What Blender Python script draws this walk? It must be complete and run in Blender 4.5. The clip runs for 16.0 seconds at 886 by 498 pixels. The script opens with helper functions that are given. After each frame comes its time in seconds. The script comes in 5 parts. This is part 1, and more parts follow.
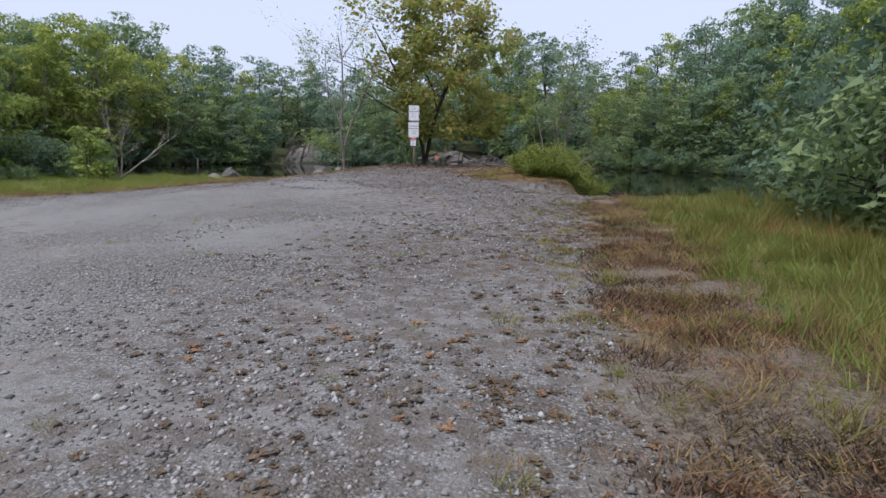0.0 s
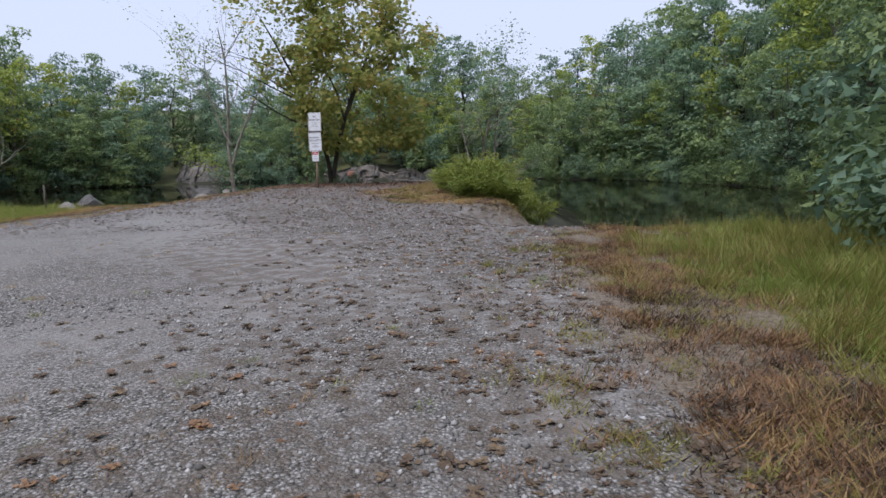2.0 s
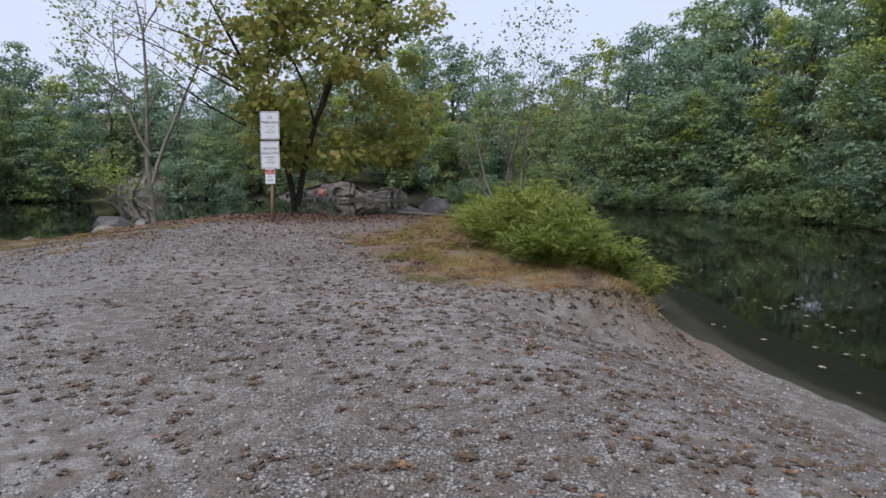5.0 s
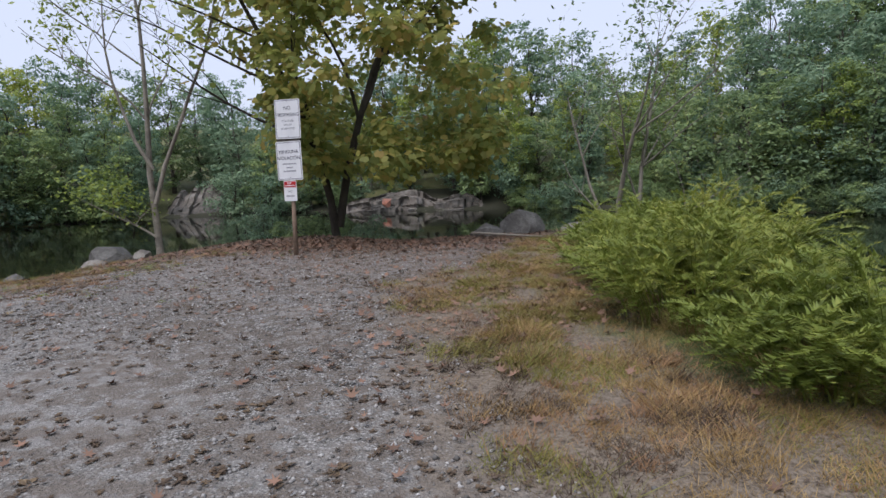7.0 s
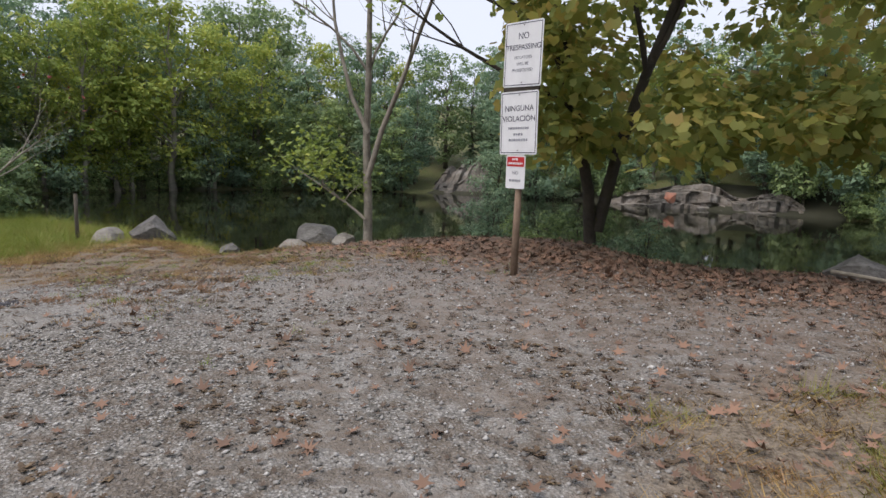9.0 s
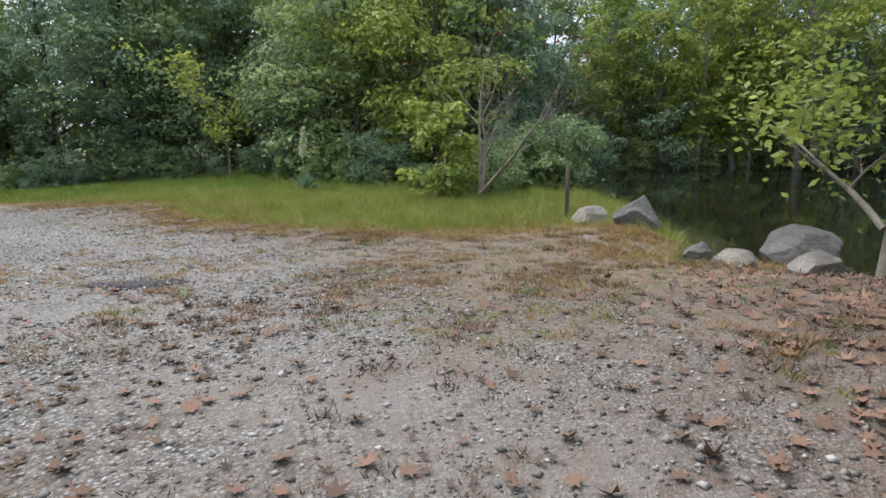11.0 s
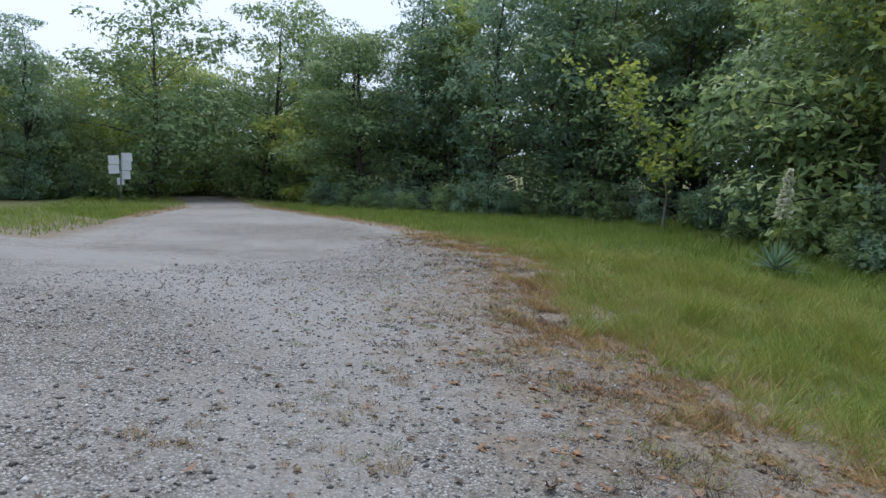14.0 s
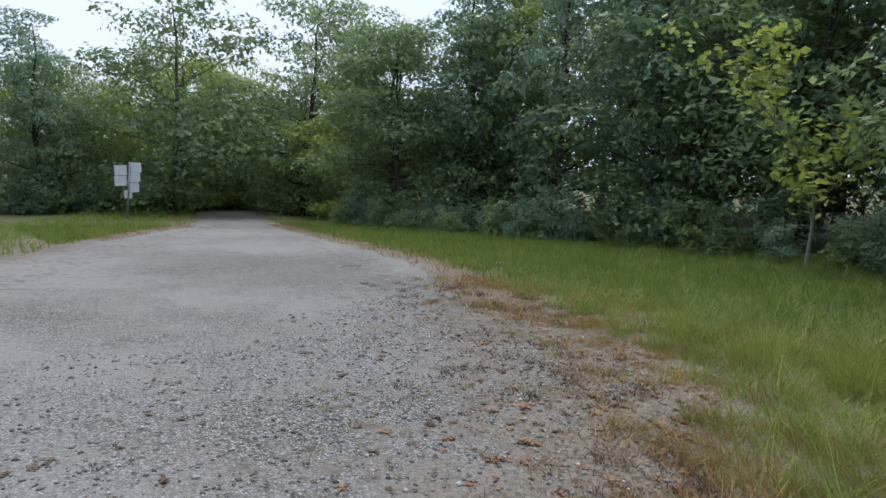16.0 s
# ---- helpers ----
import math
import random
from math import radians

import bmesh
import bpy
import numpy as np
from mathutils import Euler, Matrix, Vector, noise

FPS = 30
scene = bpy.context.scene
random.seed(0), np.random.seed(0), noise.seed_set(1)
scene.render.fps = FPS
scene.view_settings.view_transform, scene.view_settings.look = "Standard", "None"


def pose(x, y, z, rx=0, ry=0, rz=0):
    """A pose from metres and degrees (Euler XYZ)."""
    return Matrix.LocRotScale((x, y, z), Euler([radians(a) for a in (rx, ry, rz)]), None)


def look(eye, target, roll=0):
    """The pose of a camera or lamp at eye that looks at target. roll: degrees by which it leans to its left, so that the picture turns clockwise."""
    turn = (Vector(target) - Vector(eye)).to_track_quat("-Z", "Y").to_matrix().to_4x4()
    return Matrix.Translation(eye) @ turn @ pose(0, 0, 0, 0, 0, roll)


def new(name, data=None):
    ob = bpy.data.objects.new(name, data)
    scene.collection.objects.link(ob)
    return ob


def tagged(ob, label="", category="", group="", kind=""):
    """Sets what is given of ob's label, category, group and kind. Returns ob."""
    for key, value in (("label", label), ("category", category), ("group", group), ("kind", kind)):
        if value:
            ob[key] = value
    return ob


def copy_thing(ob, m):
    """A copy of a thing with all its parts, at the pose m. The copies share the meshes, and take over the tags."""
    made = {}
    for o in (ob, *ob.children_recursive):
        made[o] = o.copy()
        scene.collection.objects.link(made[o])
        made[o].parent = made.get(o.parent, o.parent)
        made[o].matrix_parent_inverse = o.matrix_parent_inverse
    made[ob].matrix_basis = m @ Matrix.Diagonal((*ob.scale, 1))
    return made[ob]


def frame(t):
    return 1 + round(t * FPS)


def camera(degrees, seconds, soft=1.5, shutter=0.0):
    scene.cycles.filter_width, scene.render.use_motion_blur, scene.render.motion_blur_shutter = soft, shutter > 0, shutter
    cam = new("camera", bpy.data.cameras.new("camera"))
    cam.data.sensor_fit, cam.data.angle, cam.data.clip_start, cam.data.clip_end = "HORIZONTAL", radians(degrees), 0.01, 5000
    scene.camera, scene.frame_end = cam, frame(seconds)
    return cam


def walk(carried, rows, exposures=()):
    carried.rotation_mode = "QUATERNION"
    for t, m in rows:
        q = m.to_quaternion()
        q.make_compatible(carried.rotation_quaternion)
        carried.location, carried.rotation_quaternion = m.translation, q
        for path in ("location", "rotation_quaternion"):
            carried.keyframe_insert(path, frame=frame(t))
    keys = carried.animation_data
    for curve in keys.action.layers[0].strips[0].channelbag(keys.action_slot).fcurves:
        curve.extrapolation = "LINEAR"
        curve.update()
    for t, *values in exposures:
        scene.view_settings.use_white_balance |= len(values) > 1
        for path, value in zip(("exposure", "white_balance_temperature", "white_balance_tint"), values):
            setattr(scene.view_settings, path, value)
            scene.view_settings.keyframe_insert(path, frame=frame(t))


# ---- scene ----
cam = camera(72.0, 16.0)

PATH = [
    (0, (5.907, -24.496, 1.09), (5.539, -22.561, 0.741), 0.2),
    (0.5, (5.718, -23.535, 1.073), (5.444, -21.583, 0.734), -0.3),
    (1, (5.607, -22.568, 1.133), (5.406, -20.601, 0.833), -0.6),
    (1.5, (5.535, -21.526, 1.077), (5.426, -19.547, 0.808), -0.7),
    (2, (5.433, -20.503, 1.095), (5.317, -18.532, 0.781), -1.4),
    (2.5, (5.344, -19.506, 1.087), (5.212, -17.534, 0.779), -1.8),
    (3, (5.318, -18.503, 1.103), (5.226, -16.523, 0.837), -2.0),
    (3.2, (5.276, -18.106, 1.082), (5.247, -16.122, 0.828), -2.1),
    (5.3, (3.959, -13.136, 1.337), (3.928, -11.155, 1.063), 0.4),
    (5.5, (3.95, -12.641, 1.343), (3.883, -10.658, 1.092), -0.0),
    (6, (3.81, -11.53, 1.276), (3.65, -9.551, 1.037), -1.2),
    (6.5, (3.757, -10.471, 1.326), (3.515, -8.5, 1.082), -1.9),
    (7, (3.72, -9.477, 1.29), (3.456, -7.511, 1.034), -2.2),
    (7.5, (3.573, -8.456, 1.309), (3.246, -6.503, 1.027), -2.3),
    (8, (3.383, -7.484, 1.267), (2.961, -5.549, 0.991), -0.7),
    (8.5, (3.128, -6.483, 1.235), (2.459, -4.62, 0.948), 1.6),
    (9, (2.747, -5.545, 1.182), (1.674, -3.884, 0.885), 1.4),
    (9.2, (2.569, -5.272, 1.185), (1.341, -3.716, 0.914), 2.8),
    (9.9, (1.95, -3.76, 1.10), (0.27, -2.71, 0.81), 1.8),
    (10.6, (1.42, -2.12, 1.02), (-0.51, -1.78, 0.65), 0.6),
    (11.3, (0.667, -0.707, 0.895), (-1.267, -1.021, 0.494), -0.6),
    (11.5, (0.318, -0.741, 0.901), (-1.589, -1.157, 0.465), 0.3),
    (12, (-0.503, -0.693, 0.977), (-2.269, -1.521, 0.529), 2.6),
    (12.5, (-1.537, -1.002, 0.969), (-3.129, -2.159, 0.613), 3.1),
    (13, (-2.614, -1.646, 0.956), (-4.07, -2.977, 0.625), 3.9),
    (13.5, (-3.766, -2.264, 0.973), (-5.243, -3.569, 0.634), 3.7),
    (14, (-4.81, -2.976, 0.92), (-6.272, -4.308, 0.622), 3.6),
    (14.5, (-5.727, -3.728, 0.922), (-7.164, -5.086, 0.619), 3.7),
    (15, (-6.624, -4.548, 0.824), (-8.035, -5.932, 0.523), 3.8),
    (15.5, (-7.519, -5.336, 0.846), (-8.883, -6.775, 0.581), 3.9),
    (16, (-8.392, -6.112, 0.798), (-9.729, -7.575, 0.535), 3.8),
]
walk(cam, [(t, look(eye, target, roll)) for t, eye, target, roll in PATH], exposures=((0, 0.74, 6150, 16), (5.5, 0.72, 6250, 16), (8, 0.82, 6450, 15), (9.2, 0.96, 6850, 14), (11.5, 1.4, 6350, 9), (12.5, 1.46, 5950, 7), (13.2, 1.02, 5950, 8), (16, 0.9, 6100, 10)))

# ---- sky and light: a bright overcast afternoon ----
world = bpy.data.worlds.new("overcast")
scene.world = world
world.use_nodes = True
wt = world.node_tree
wt.nodes.clear()
sky = wt.nodes.new("ShaderNodeTexSky")
sky.sky_type, sky.sun_disc = "NISHITA", False
sky.sun_elevation, sky.sun_rotation = radians(48), radians(200)
sky.air_density, sky.dust_density = 1.0, 4.0
veil = wt.nodes.new("ShaderNodeMix")
veil.data_type = "RGBA"
veil.inputs[0].default_value = 0.9
veil.inputs[7].default_value = (4.5, 5.0, 6.0, 1)
back = wt.nodes.new("ShaderNodeBackground")
back.inputs[1].default_value = 0.1
wout = wt.nodes.new("ShaderNodeOutputWorld")
wt.links.new(sky.outputs[0], veil.inputs[6])
wt.links.new(veil.outputs[2], back.inputs[0])
wt.links.new(back.outputs[0], wout.inputs[0])

sun_data = bpy.data.lights.new("sun", "SUN")
sun_data.energy, sun_data.angle, sun_data.color = 1.5, radians(40), (1.0, 0.96, 0.9)
sun = new("sun", sun_data)
sun.matrix_world = look((0, 0, 30), (8, 12, 0))

WATER = -0.75


# ---- materials ----
def material(name):
    m = bpy.data.materials.new(name)
    m.use_nodes = True
    nt = m.node_tree
    return m, nt, nt.nodes["Principled BSDF"]


def node(nt, kind, **vals):
    n = nt.nodes.new(kind)
    for k, v in vals.items():
        n.inputs[k].default_value = v
    return n


def ramp(nt, src, stops):
    r = nt.nodes.new("ShaderNodeValToRGB")
    e = r.color_ramp.elements
    while len(e) < len(stops):
        e.new(0.5)
    for el, (p, c) in zip(e, stops):
        el.position, el.color = p, (*c, 1)
    nt.links.new(src, r.inputs[0])
    return r.outputs[0]


def mixc(nt, fac, a, b):
    m = nt.nodes.new("ShaderNodeMix")
    m.data_type = "RGBA"
    for sock, v in ((m.inputs[0], fac), (m.inputs[6], a), (m.inputs[7], b)):
        if isinstance(v, bpy.types.NodeSocket):
            nt.links.new(v, sock)
        elif isinstance(v, (int, float)):
            sock.default_value = v
        else:
            sock.default_value = (*v, 1)
    return m.outputs[2]


def maths(nt, op, a, b=0.0, clamp=False):
    m = nt.nodes.new("ShaderNodeMath")
    m.operation, m.use_clamp = op, clamp
    for sock, v in ((m.inputs[0], a), (m.inputs[1], b)):
        if isinstance(v, bpy.types.NodeSocket):
            nt.links.new(v, sock)
        else:
            sock.default_value = v
    return m.outputs[0]


def noise_of(nt, scale, detail=4.0, rough=0.6, coord="Object"):
    tc = nt.nodes.new("ShaderNodeTexCoord")
    n = node(nt, "ShaderNodeTexNoise", Scale=scale, Detail=detail, Roughness=rough)
    nt.links.new(tc.outputs[coord], n.inputs["Vector"])
    return n.outputs["Fac"]


def bump(nt, bsdf, height, strength, distance):
    b = node(nt, "ShaderNodeBump", Strength=strength, Distance=distance)
    nt.links.new(height, b.inputs["Height"])
    nt.links.new(b.outputs[0], bsdf.inputs["Normal"])
    return b


def surface(name, stops, scale, rough, bump_scale=40.0, bump_strength=0.4, bump_dist=0.01, metal=0.0):
    """A plain surface: a two-scale colour ramp and a fine relief."""
    m, nt, p = material(name)
    big, fine = noise_of(nt, scale), noise_of(nt, bump_scale, 6)
    both = maths(nt, "ADD", maths(nt, "MULTIPLY", big, 0.65), maths(nt, "MULTIPLY", fine, 0.35))
    nt.links.new(ramp(nt, both, stops), p.inputs["Base Color"])
    p.inputs["Roughness"].default_value, p.inputs["Metallic"].default_value = rough, metal
    bump(nt, p, fine, bump_strength, bump_dist)
    return m


def foliage(name, stops, through_light=0.42, rough=0.55, clump=1.3):
    """Leaves: the hue varies leaf by leaf and plant by plant; a little light passes through."""
    m, nt, p = material(name)
    geo, info = nt.nodes.new("ShaderNodeNewGeometry"), nt.nodes.new("ShaderNodeObjectInfo")
    wave = ramp(nt, noise_of(nt, clump, 3.0), [(0.34, (0, 0, 0)), (0.66, (1, 1, 1))])
    fac = maths(nt, "ADD", maths(nt, "MULTIPLY", geo.outputs["Random Per Island"], 0.42),
                maths(nt, "ADD", maths(nt, "MULTIPLY", info.outputs["Random"], 0.24), maths(nt, "MULTIPLY", wave, 0.34)))
    col = ramp(nt, fac, stops)
    nt.links.new(col, p.inputs["Base Color"])
    p.inputs["Roughness"].default_value = rough
    p.inputs["Specular IOR Level"].default_value = 0.35
    tr = nt.nodes.new("ShaderNodeBsdfTranslucent")
    nt.links.new(col, tr.inputs[0])
    mx = nt.nodes.new("ShaderNodeMixShader")
    mx.inputs[0].default_value = through_light
    out = nt.nodes["Material Output"]
    nt.links.new(p.outputs[0], mx.inputs[1])
    nt.links.new(tr.outputs[0], mx.inputs[2])
    nt.links.new(mx.outputs[0], out.inputs[0])
    return m


def ground_material():
    """Crushed grey gravel with silty tracks, dry soil at its edges, dark litter under the big tree, soil under grass and woods."""
    m, nt, p = material("gravel_ground")
    att = nt.nodes.new("ShaderNodeAttribute")
    att.attribute_name = "zone"
    sep = nt.nodes.new("ShaderNodeSeparateColor")
    nt.links.new(att.outputs["Color"], sep.inputs[0])
    tc = nt.nodes.new("ShaderNodeTexCoord")
    stones = node(nt, "ShaderNodeTexVoronoi", Scale=66.0, Randomness=1.0)
    grit = node(nt, "ShaderNodeTexVoronoi", Scale=140.0, Randomness=1.0)
    for v in (stones, grit):
        nt.links.new(tc.outputs["Object"], v.inputs["Vector"])
    broad, mid, fine = noise_of(nt, 0.33, 5), noise_of(nt, 2.2, 6, 0.65), noise_of(nt, 30.0, 6, 0.7)
    sepc = nt.nodes.new("ShaderNodeSeparateColor")
    nt.links.new(stones.outputs["Color"], sepc.inputs[0])
    stone_col = ramp(nt, sepc.outputs[0], [(0.0, (0.126, 0.121, 0.114)), (0.35, (0.286, 0.278, 0.266)), (0.7, (0.419, 0.410, 0.399)), (1.0, (0.561, 0.556, 0.549))])
    # shade between the stones, painted in: the colour darkens towards each cell's edge
    gap_shade = ramp(nt, stones.outputs["Distance"], [(0.22, (1, 1, 1)), (0.6, (0.42, 0.4, 0.37))])
    mul = nt.nodes.new("ShaderNodeMix")
    mul.data_type, mul.blend_type = "RGBA", "MULTIPLY"
    mul.inputs[0].default_value = 1.0
    nt.links.new(stone_col, mul.inputs[6])
    nt.links.new(gap_shade, mul.inputs[7])
    silt = ramp(nt, maths(nt, "ADD", maths(nt, "MULTIPLY", mid, 0.5), maths(nt, "MULTIPLY", fine, 0.5)),
                [(0.3, (0.2, 0.194, 0.184)), (0.5, (0.265, 0.259, 0.249)), (0.7, (0.33, 0.324, 0.316))])
    silt_fac = ramp(nt, maths(nt, "ADD", maths(nt, "MULTIPLY", broad, 0.7), maths(nt, "MULTIPLY", mid, 0.3)),
                    [(0.42, (0, 0, 0)), (0.58, (0.8, 0.8, 0.8))])
    col = mixc(nt, silt_fac, mul.outputs[2], silt)
    # brown patches of trodden dry weeds
    patch = ramp(nt, maths(nt, "ADD", maths(nt, "MULTIPLY", mid, 0.75), maths(nt, "MULTIPLY", fine, 0.25)), [(0.5, (0, 0, 0)), (0.66, (0.5, 0.5, 0.5))])
    col = mixc(nt, patch, col, (0.17, 0.138, 0.108))
    spots = noise_of(nt, 6.0, 4, 0.55)
    spot_fac = ramp(nt, maths(nt, "SUBTRACT", maths(nt, "ADD", maths(nt, "MULTIPLY", spots, 0.8), maths(nt, "MULTIPLY", fine, 0.2)), maths(nt, "MULTIPLY", maths(nt, "SUBTRACT", 1.0, att.outputs["Alpha"]), 0.3)), [(0.455, (0, 0, 0)), (0.53, (0.62, 0.62, 0.62))])
    col = mixc(nt, spot_fac, col, ramp(nt, fine, [(0.35, (0.075, 0.058, 0.046)), (0.65, (0.17, 0.135, 0.105))]))
    edge = maths(nt, "SUBTRACT", maths(nt, "ADD", sep.outputs[0], maths(nt, "MULTIPLY", mid, 0.7)), 0.35)
    dry = ramp(nt, edge, [(0.25, (0, 0, 0)), (0.5, (1, 1, 1))])
    dry_soil = ramp(nt, fine, [(0.32, (0.075, 0.056, 0.04)), (0.58, (0.25, 0.21, 0.165))])
    col = mixc(nt, dry, col, dry_soil)
    green = ramp(nt, maths(nt, "SUBTRACT", maths(nt, "ADD", sep.outputs[1], maths(nt, "MULTIPLY", mid, 0.6)), 0.3), [(0.35, (0, 0, 0)), (0.6, (1, 1, 1))])
    col = mixc(nt, green, col, ramp(nt, fine, [(0.3, (0.06, 0.08, 0.028)), (0.7, (0.15, 0.17, 0.06))]))
    lit = ramp(nt, maths(nt, "SUBTRACT", maths(nt, "ADD", sep.outputs[2], maths(nt, "MULTIPLY", mid, 0.8)), 0.4), [(0.2, (0, 0, 0)), (0.7, (0.85, 0.85, 0.85))])
    col = mixc(nt, lit, col, ramp(nt, fine, [(0.3, (0.09, 0.06, 0.045)), (0.7, (0.22, 0.155, 0.12))]))
    nt.links.new(col, p.inputs["Base Color"])
    p.inputs["Roughness"].default_value = 0.9
    p.inputs["Specular IOR Level"].default_value = 0.25
    h = maths(nt, "ADD", maths(nt, "MULTIPLY", maths(nt, "SUBTRACT", 1.0, stones.outputs["Distance"]), maths(nt, "SUBTRACT", 1.0, silt_fac)),
              maths(nt, "ADD", maths(nt, "MULTIPLY", fine, 0.6), maths(nt, "MULTIPLY", grit.outputs["Distance"], 0.3)))
    bump(nt, p, h, 0.9, 0.02)
    return m


def water_material():
    m, nt, p = material("pond_water")
    p.inputs["Base Color"].default_value = (0.55, 0.62, 0.5, 1)
    p.inputs["Roughness"].default_value = 0.02
    p.inputs["IOR"].default_value = 1.33
    p.inputs["Transmission Weight"].default_value = 1.0
    bump(nt, p, noise_of(nt, 1.6, 3), 0.05, 0.05)
    return m


M_GROUND = ground_material()
M_WATER = water_material()
M_BED = surface("pond_bed", [(0.3, (0.012, 0.014, 0.007)), (0.7, (0.04, 0.04, 0.02))], 0.8, 0.9)
M_BARK = surface("grey_bark", [(0.3, (0.045, 0.038, 0.03)), (0.7, (0.14, 0.12, 0.1))], 3.0, 0.9, 30, 0.8, 0.02)
M_DARKBARK = surface("dark_bark", [(0.3, (0.024, 0.020, 0.016)), (0.7, (0.081, 0.068, 0.054))], 3.0, 0.9, 30, 0.8, 0.02)
M_PALEBARK = surface("pale_bark", [(0.3, (0.13, 0.115, 0.095)), (0.7, (0.36, 0.33, 0.28))], 4.0, 0.85, 25, 0.6, 0.01)
M_ROCK = surface("grey_rock", [(0.25, (0.038, 0.036, 0.033)), (0.5, (0.098, 0.095, 0.090)), (0.75, (0.225, 0.221, 0.214))], 2.5, 0.85, 18, 0.9, 0.03)
M_PALEROCK = surface("pale_rock", [(0.25, (0.098, 0.090, 0.082)), (0.5, (0.197, 0.184, 0.164)), (0.75, (0.344, 0.328, 0.303))], 2.5, 0.85, 18, 0.9, 0.03)
M_CLIFF = surface("quarry_rock", [(0.3, (0.028, 0.027, 0.023)), (0.46, (0.100, 0.094, 0.085)), (0.56, (0.179, 0.157, 0.133)), (0.72, (0.301, 0.292, 0.281))], 0.6, 0.9, 5, 1.0, 0.15)
M_WOOD = surface("weathered_post", [(0.3, (0.10, 0.065, 0.045)), (0.7, (0.25, 0.18, 0.13))], 6.0, 0.85, 60, 0.6, 0.005)
M_WHITEPAINT = surface("worn_white_paint", [(0.3, (0.45, 0.43, 0.4)), (0.5, (0.74, 0.73, 0.7))], 9.0, 0.6, 60, 0.3, 0.003)
M_PLATE = surface("white_sign_face", [(0.3, (0.66, 0.67, 0.70)), (0.6, (0.78, 0.79, 0.82))], 5.0, 0.4, 90, 0.05, 0.001)
M_PLATEBACK = surface("bare_aluminium", [(0.3, (0.32, 0.33, 0.34)), (0.7, (0.45, 0.46, 0.47))], 8.0, 0.45, 90, 0.1, 0.001, 0.8)
M_INK = surface("dark_blue_ink", [(0.3, (0.018, 0.022, 0.05)), (0.7, (0.035, 0.04, 0.08))], 20.0, 0.5, 90, 0.05, 0.001)
M_FADED = surface("faded_grey_ink", [(0.3, (0.16, 0.17, 0.21)), (0.7, (0.3, 0.31, 0.36))], 20.0, 0.5, 90, 0.05, 0.001)
M_RED = surface("red_sign_band", [(0.3, (0.42, 0.02, 0.025)), (0.7, (0.55, 0.035, 0.04))], 12.0, 0.45, 90, 0.05, 0.001)
M_REDPAINT = surface("faded_red_paint", [(0.35, (0.28, 0.2, 0.17)), (0.55, (0.42, 0.17, 0.11))], 3.0, 0.8, 20, 0.4, 0.02)
M_STEEL = surface("galvanised_steel", [(0.3, (0.25, 0.25, 0.26)), (0.7, (0.4, 0.4, 0.42))], 10.0, 0.5, 70, 0.1, 0.002, 0.7)
M_OIL = surface("oily_dark_grit", [(0.3, (0.02, 0.02, 0.026)), (0.7, (0.075, 0.075, 0.09))], 14.0, 0.6, 60, 1.0, 0.01)
M_PEBBLE, _nt, _p = material("crushed_stone")
_g = _nt.nodes.new("ShaderNodeNewGeometry")
_nt.links.new(ramp(_nt, _g.outputs["Random Per Island"], [(0.0, (0.09, 0.086, 0.08)), (0.5, (0.21, 0.203, 0.196)), (0.85, (0.34, 0.332, 0.325)), (1.0, (0.5, 0.49, 0.48))]), _p.inputs["Base Color"])
_p.inputs["Roughness"].default_value = 0.85

GREEN_STOPS = [(0.0, (0.084, 0.133, 0.067)), (0.4, (0.177, 0.263, 0.120)), (0.75, (0.309, 0.398, 0.154)), (1.0, (0.581, 0.604, 0.204))]
# dark green with distance haze put in as a bluish cast; near plants share it
HAZED_DARK_STOPS = [(0.0, (0.084, 0.141, 0.101)), (0.5, (0.184, 0.290, 0.182)), (1.0, (0.392, 0.490, 0.285))]
YELLOW_STOPS = [(0.0, (0.149, 0.220, 0.057)), (0.5, (0.299, 0.380, 0.086)), (1.0, (0.574, 0.559, 0.113))]
AUTUMN_STOPS = [(0.0, (0.135, 0.197, 0.067)), (0.4, (0.256, 0.313, 0.095)), (0.65, (0.417, 0.417, 0.123)), (0.85, (0.530, 0.408, 0.131)), (1.0, (0.575, 0.373, 0.189))]
M_LEAF = foliage("green_leaves", GREEN_STOPS)
M_DARKLEAF = foliage("dark_green_leaves", HAZED_DARK_STOPS)
M_LIGHTLEAF = foliage("yellow_green_leaves", YELLOW_STOPS)
M_AUTUMN = foliage("turning_sycamore_leaves", AUTUMN_STOPS, 0.66)
M_FERN = foliage("feathery_weed_leaves", [(0.0, (0.111, 0.159, 0.034)), (0.5, (0.220, 0.272, 0.051)), (1.0, (0.404, 0.387, 0.081))], 0.3, clump=3.5)
M_GRASS = foliage("green_grass", [(0.0, (0.098, 0.156, 0.028)), (0.5, (0.197, 0.271, 0.048)), (1.0, (0.394, 0.368, 0.113))], 0.3, clump=1.1)
M_YELLOWGRASS = foliage("yellowing_grass", [(0.0, (0.125, 0.141, 0.028)), (0.5, (0.231, 0.228, 0.056)), (1.0, (0.385, 0.316, 0.111))], 0.3, clump=3.5)
M_DRYGRASS = foliage("dry_grass", [(0.0, (0.159, 0.100, 0.039)), (0.5, (0.345, 0.234, 0.095)), (1.0, (0.556, 0.398, 0.179))], 0.2, clump=3.5)
M_RUSSET = foliage("russet_weeds", [(0.0, (0.134, 0.073, 0.044)), (0.6, (0.299, 0.172, 0.087)), (1.0, (0.448, 0.288, 0.146))], 0.2, clump=3.5)
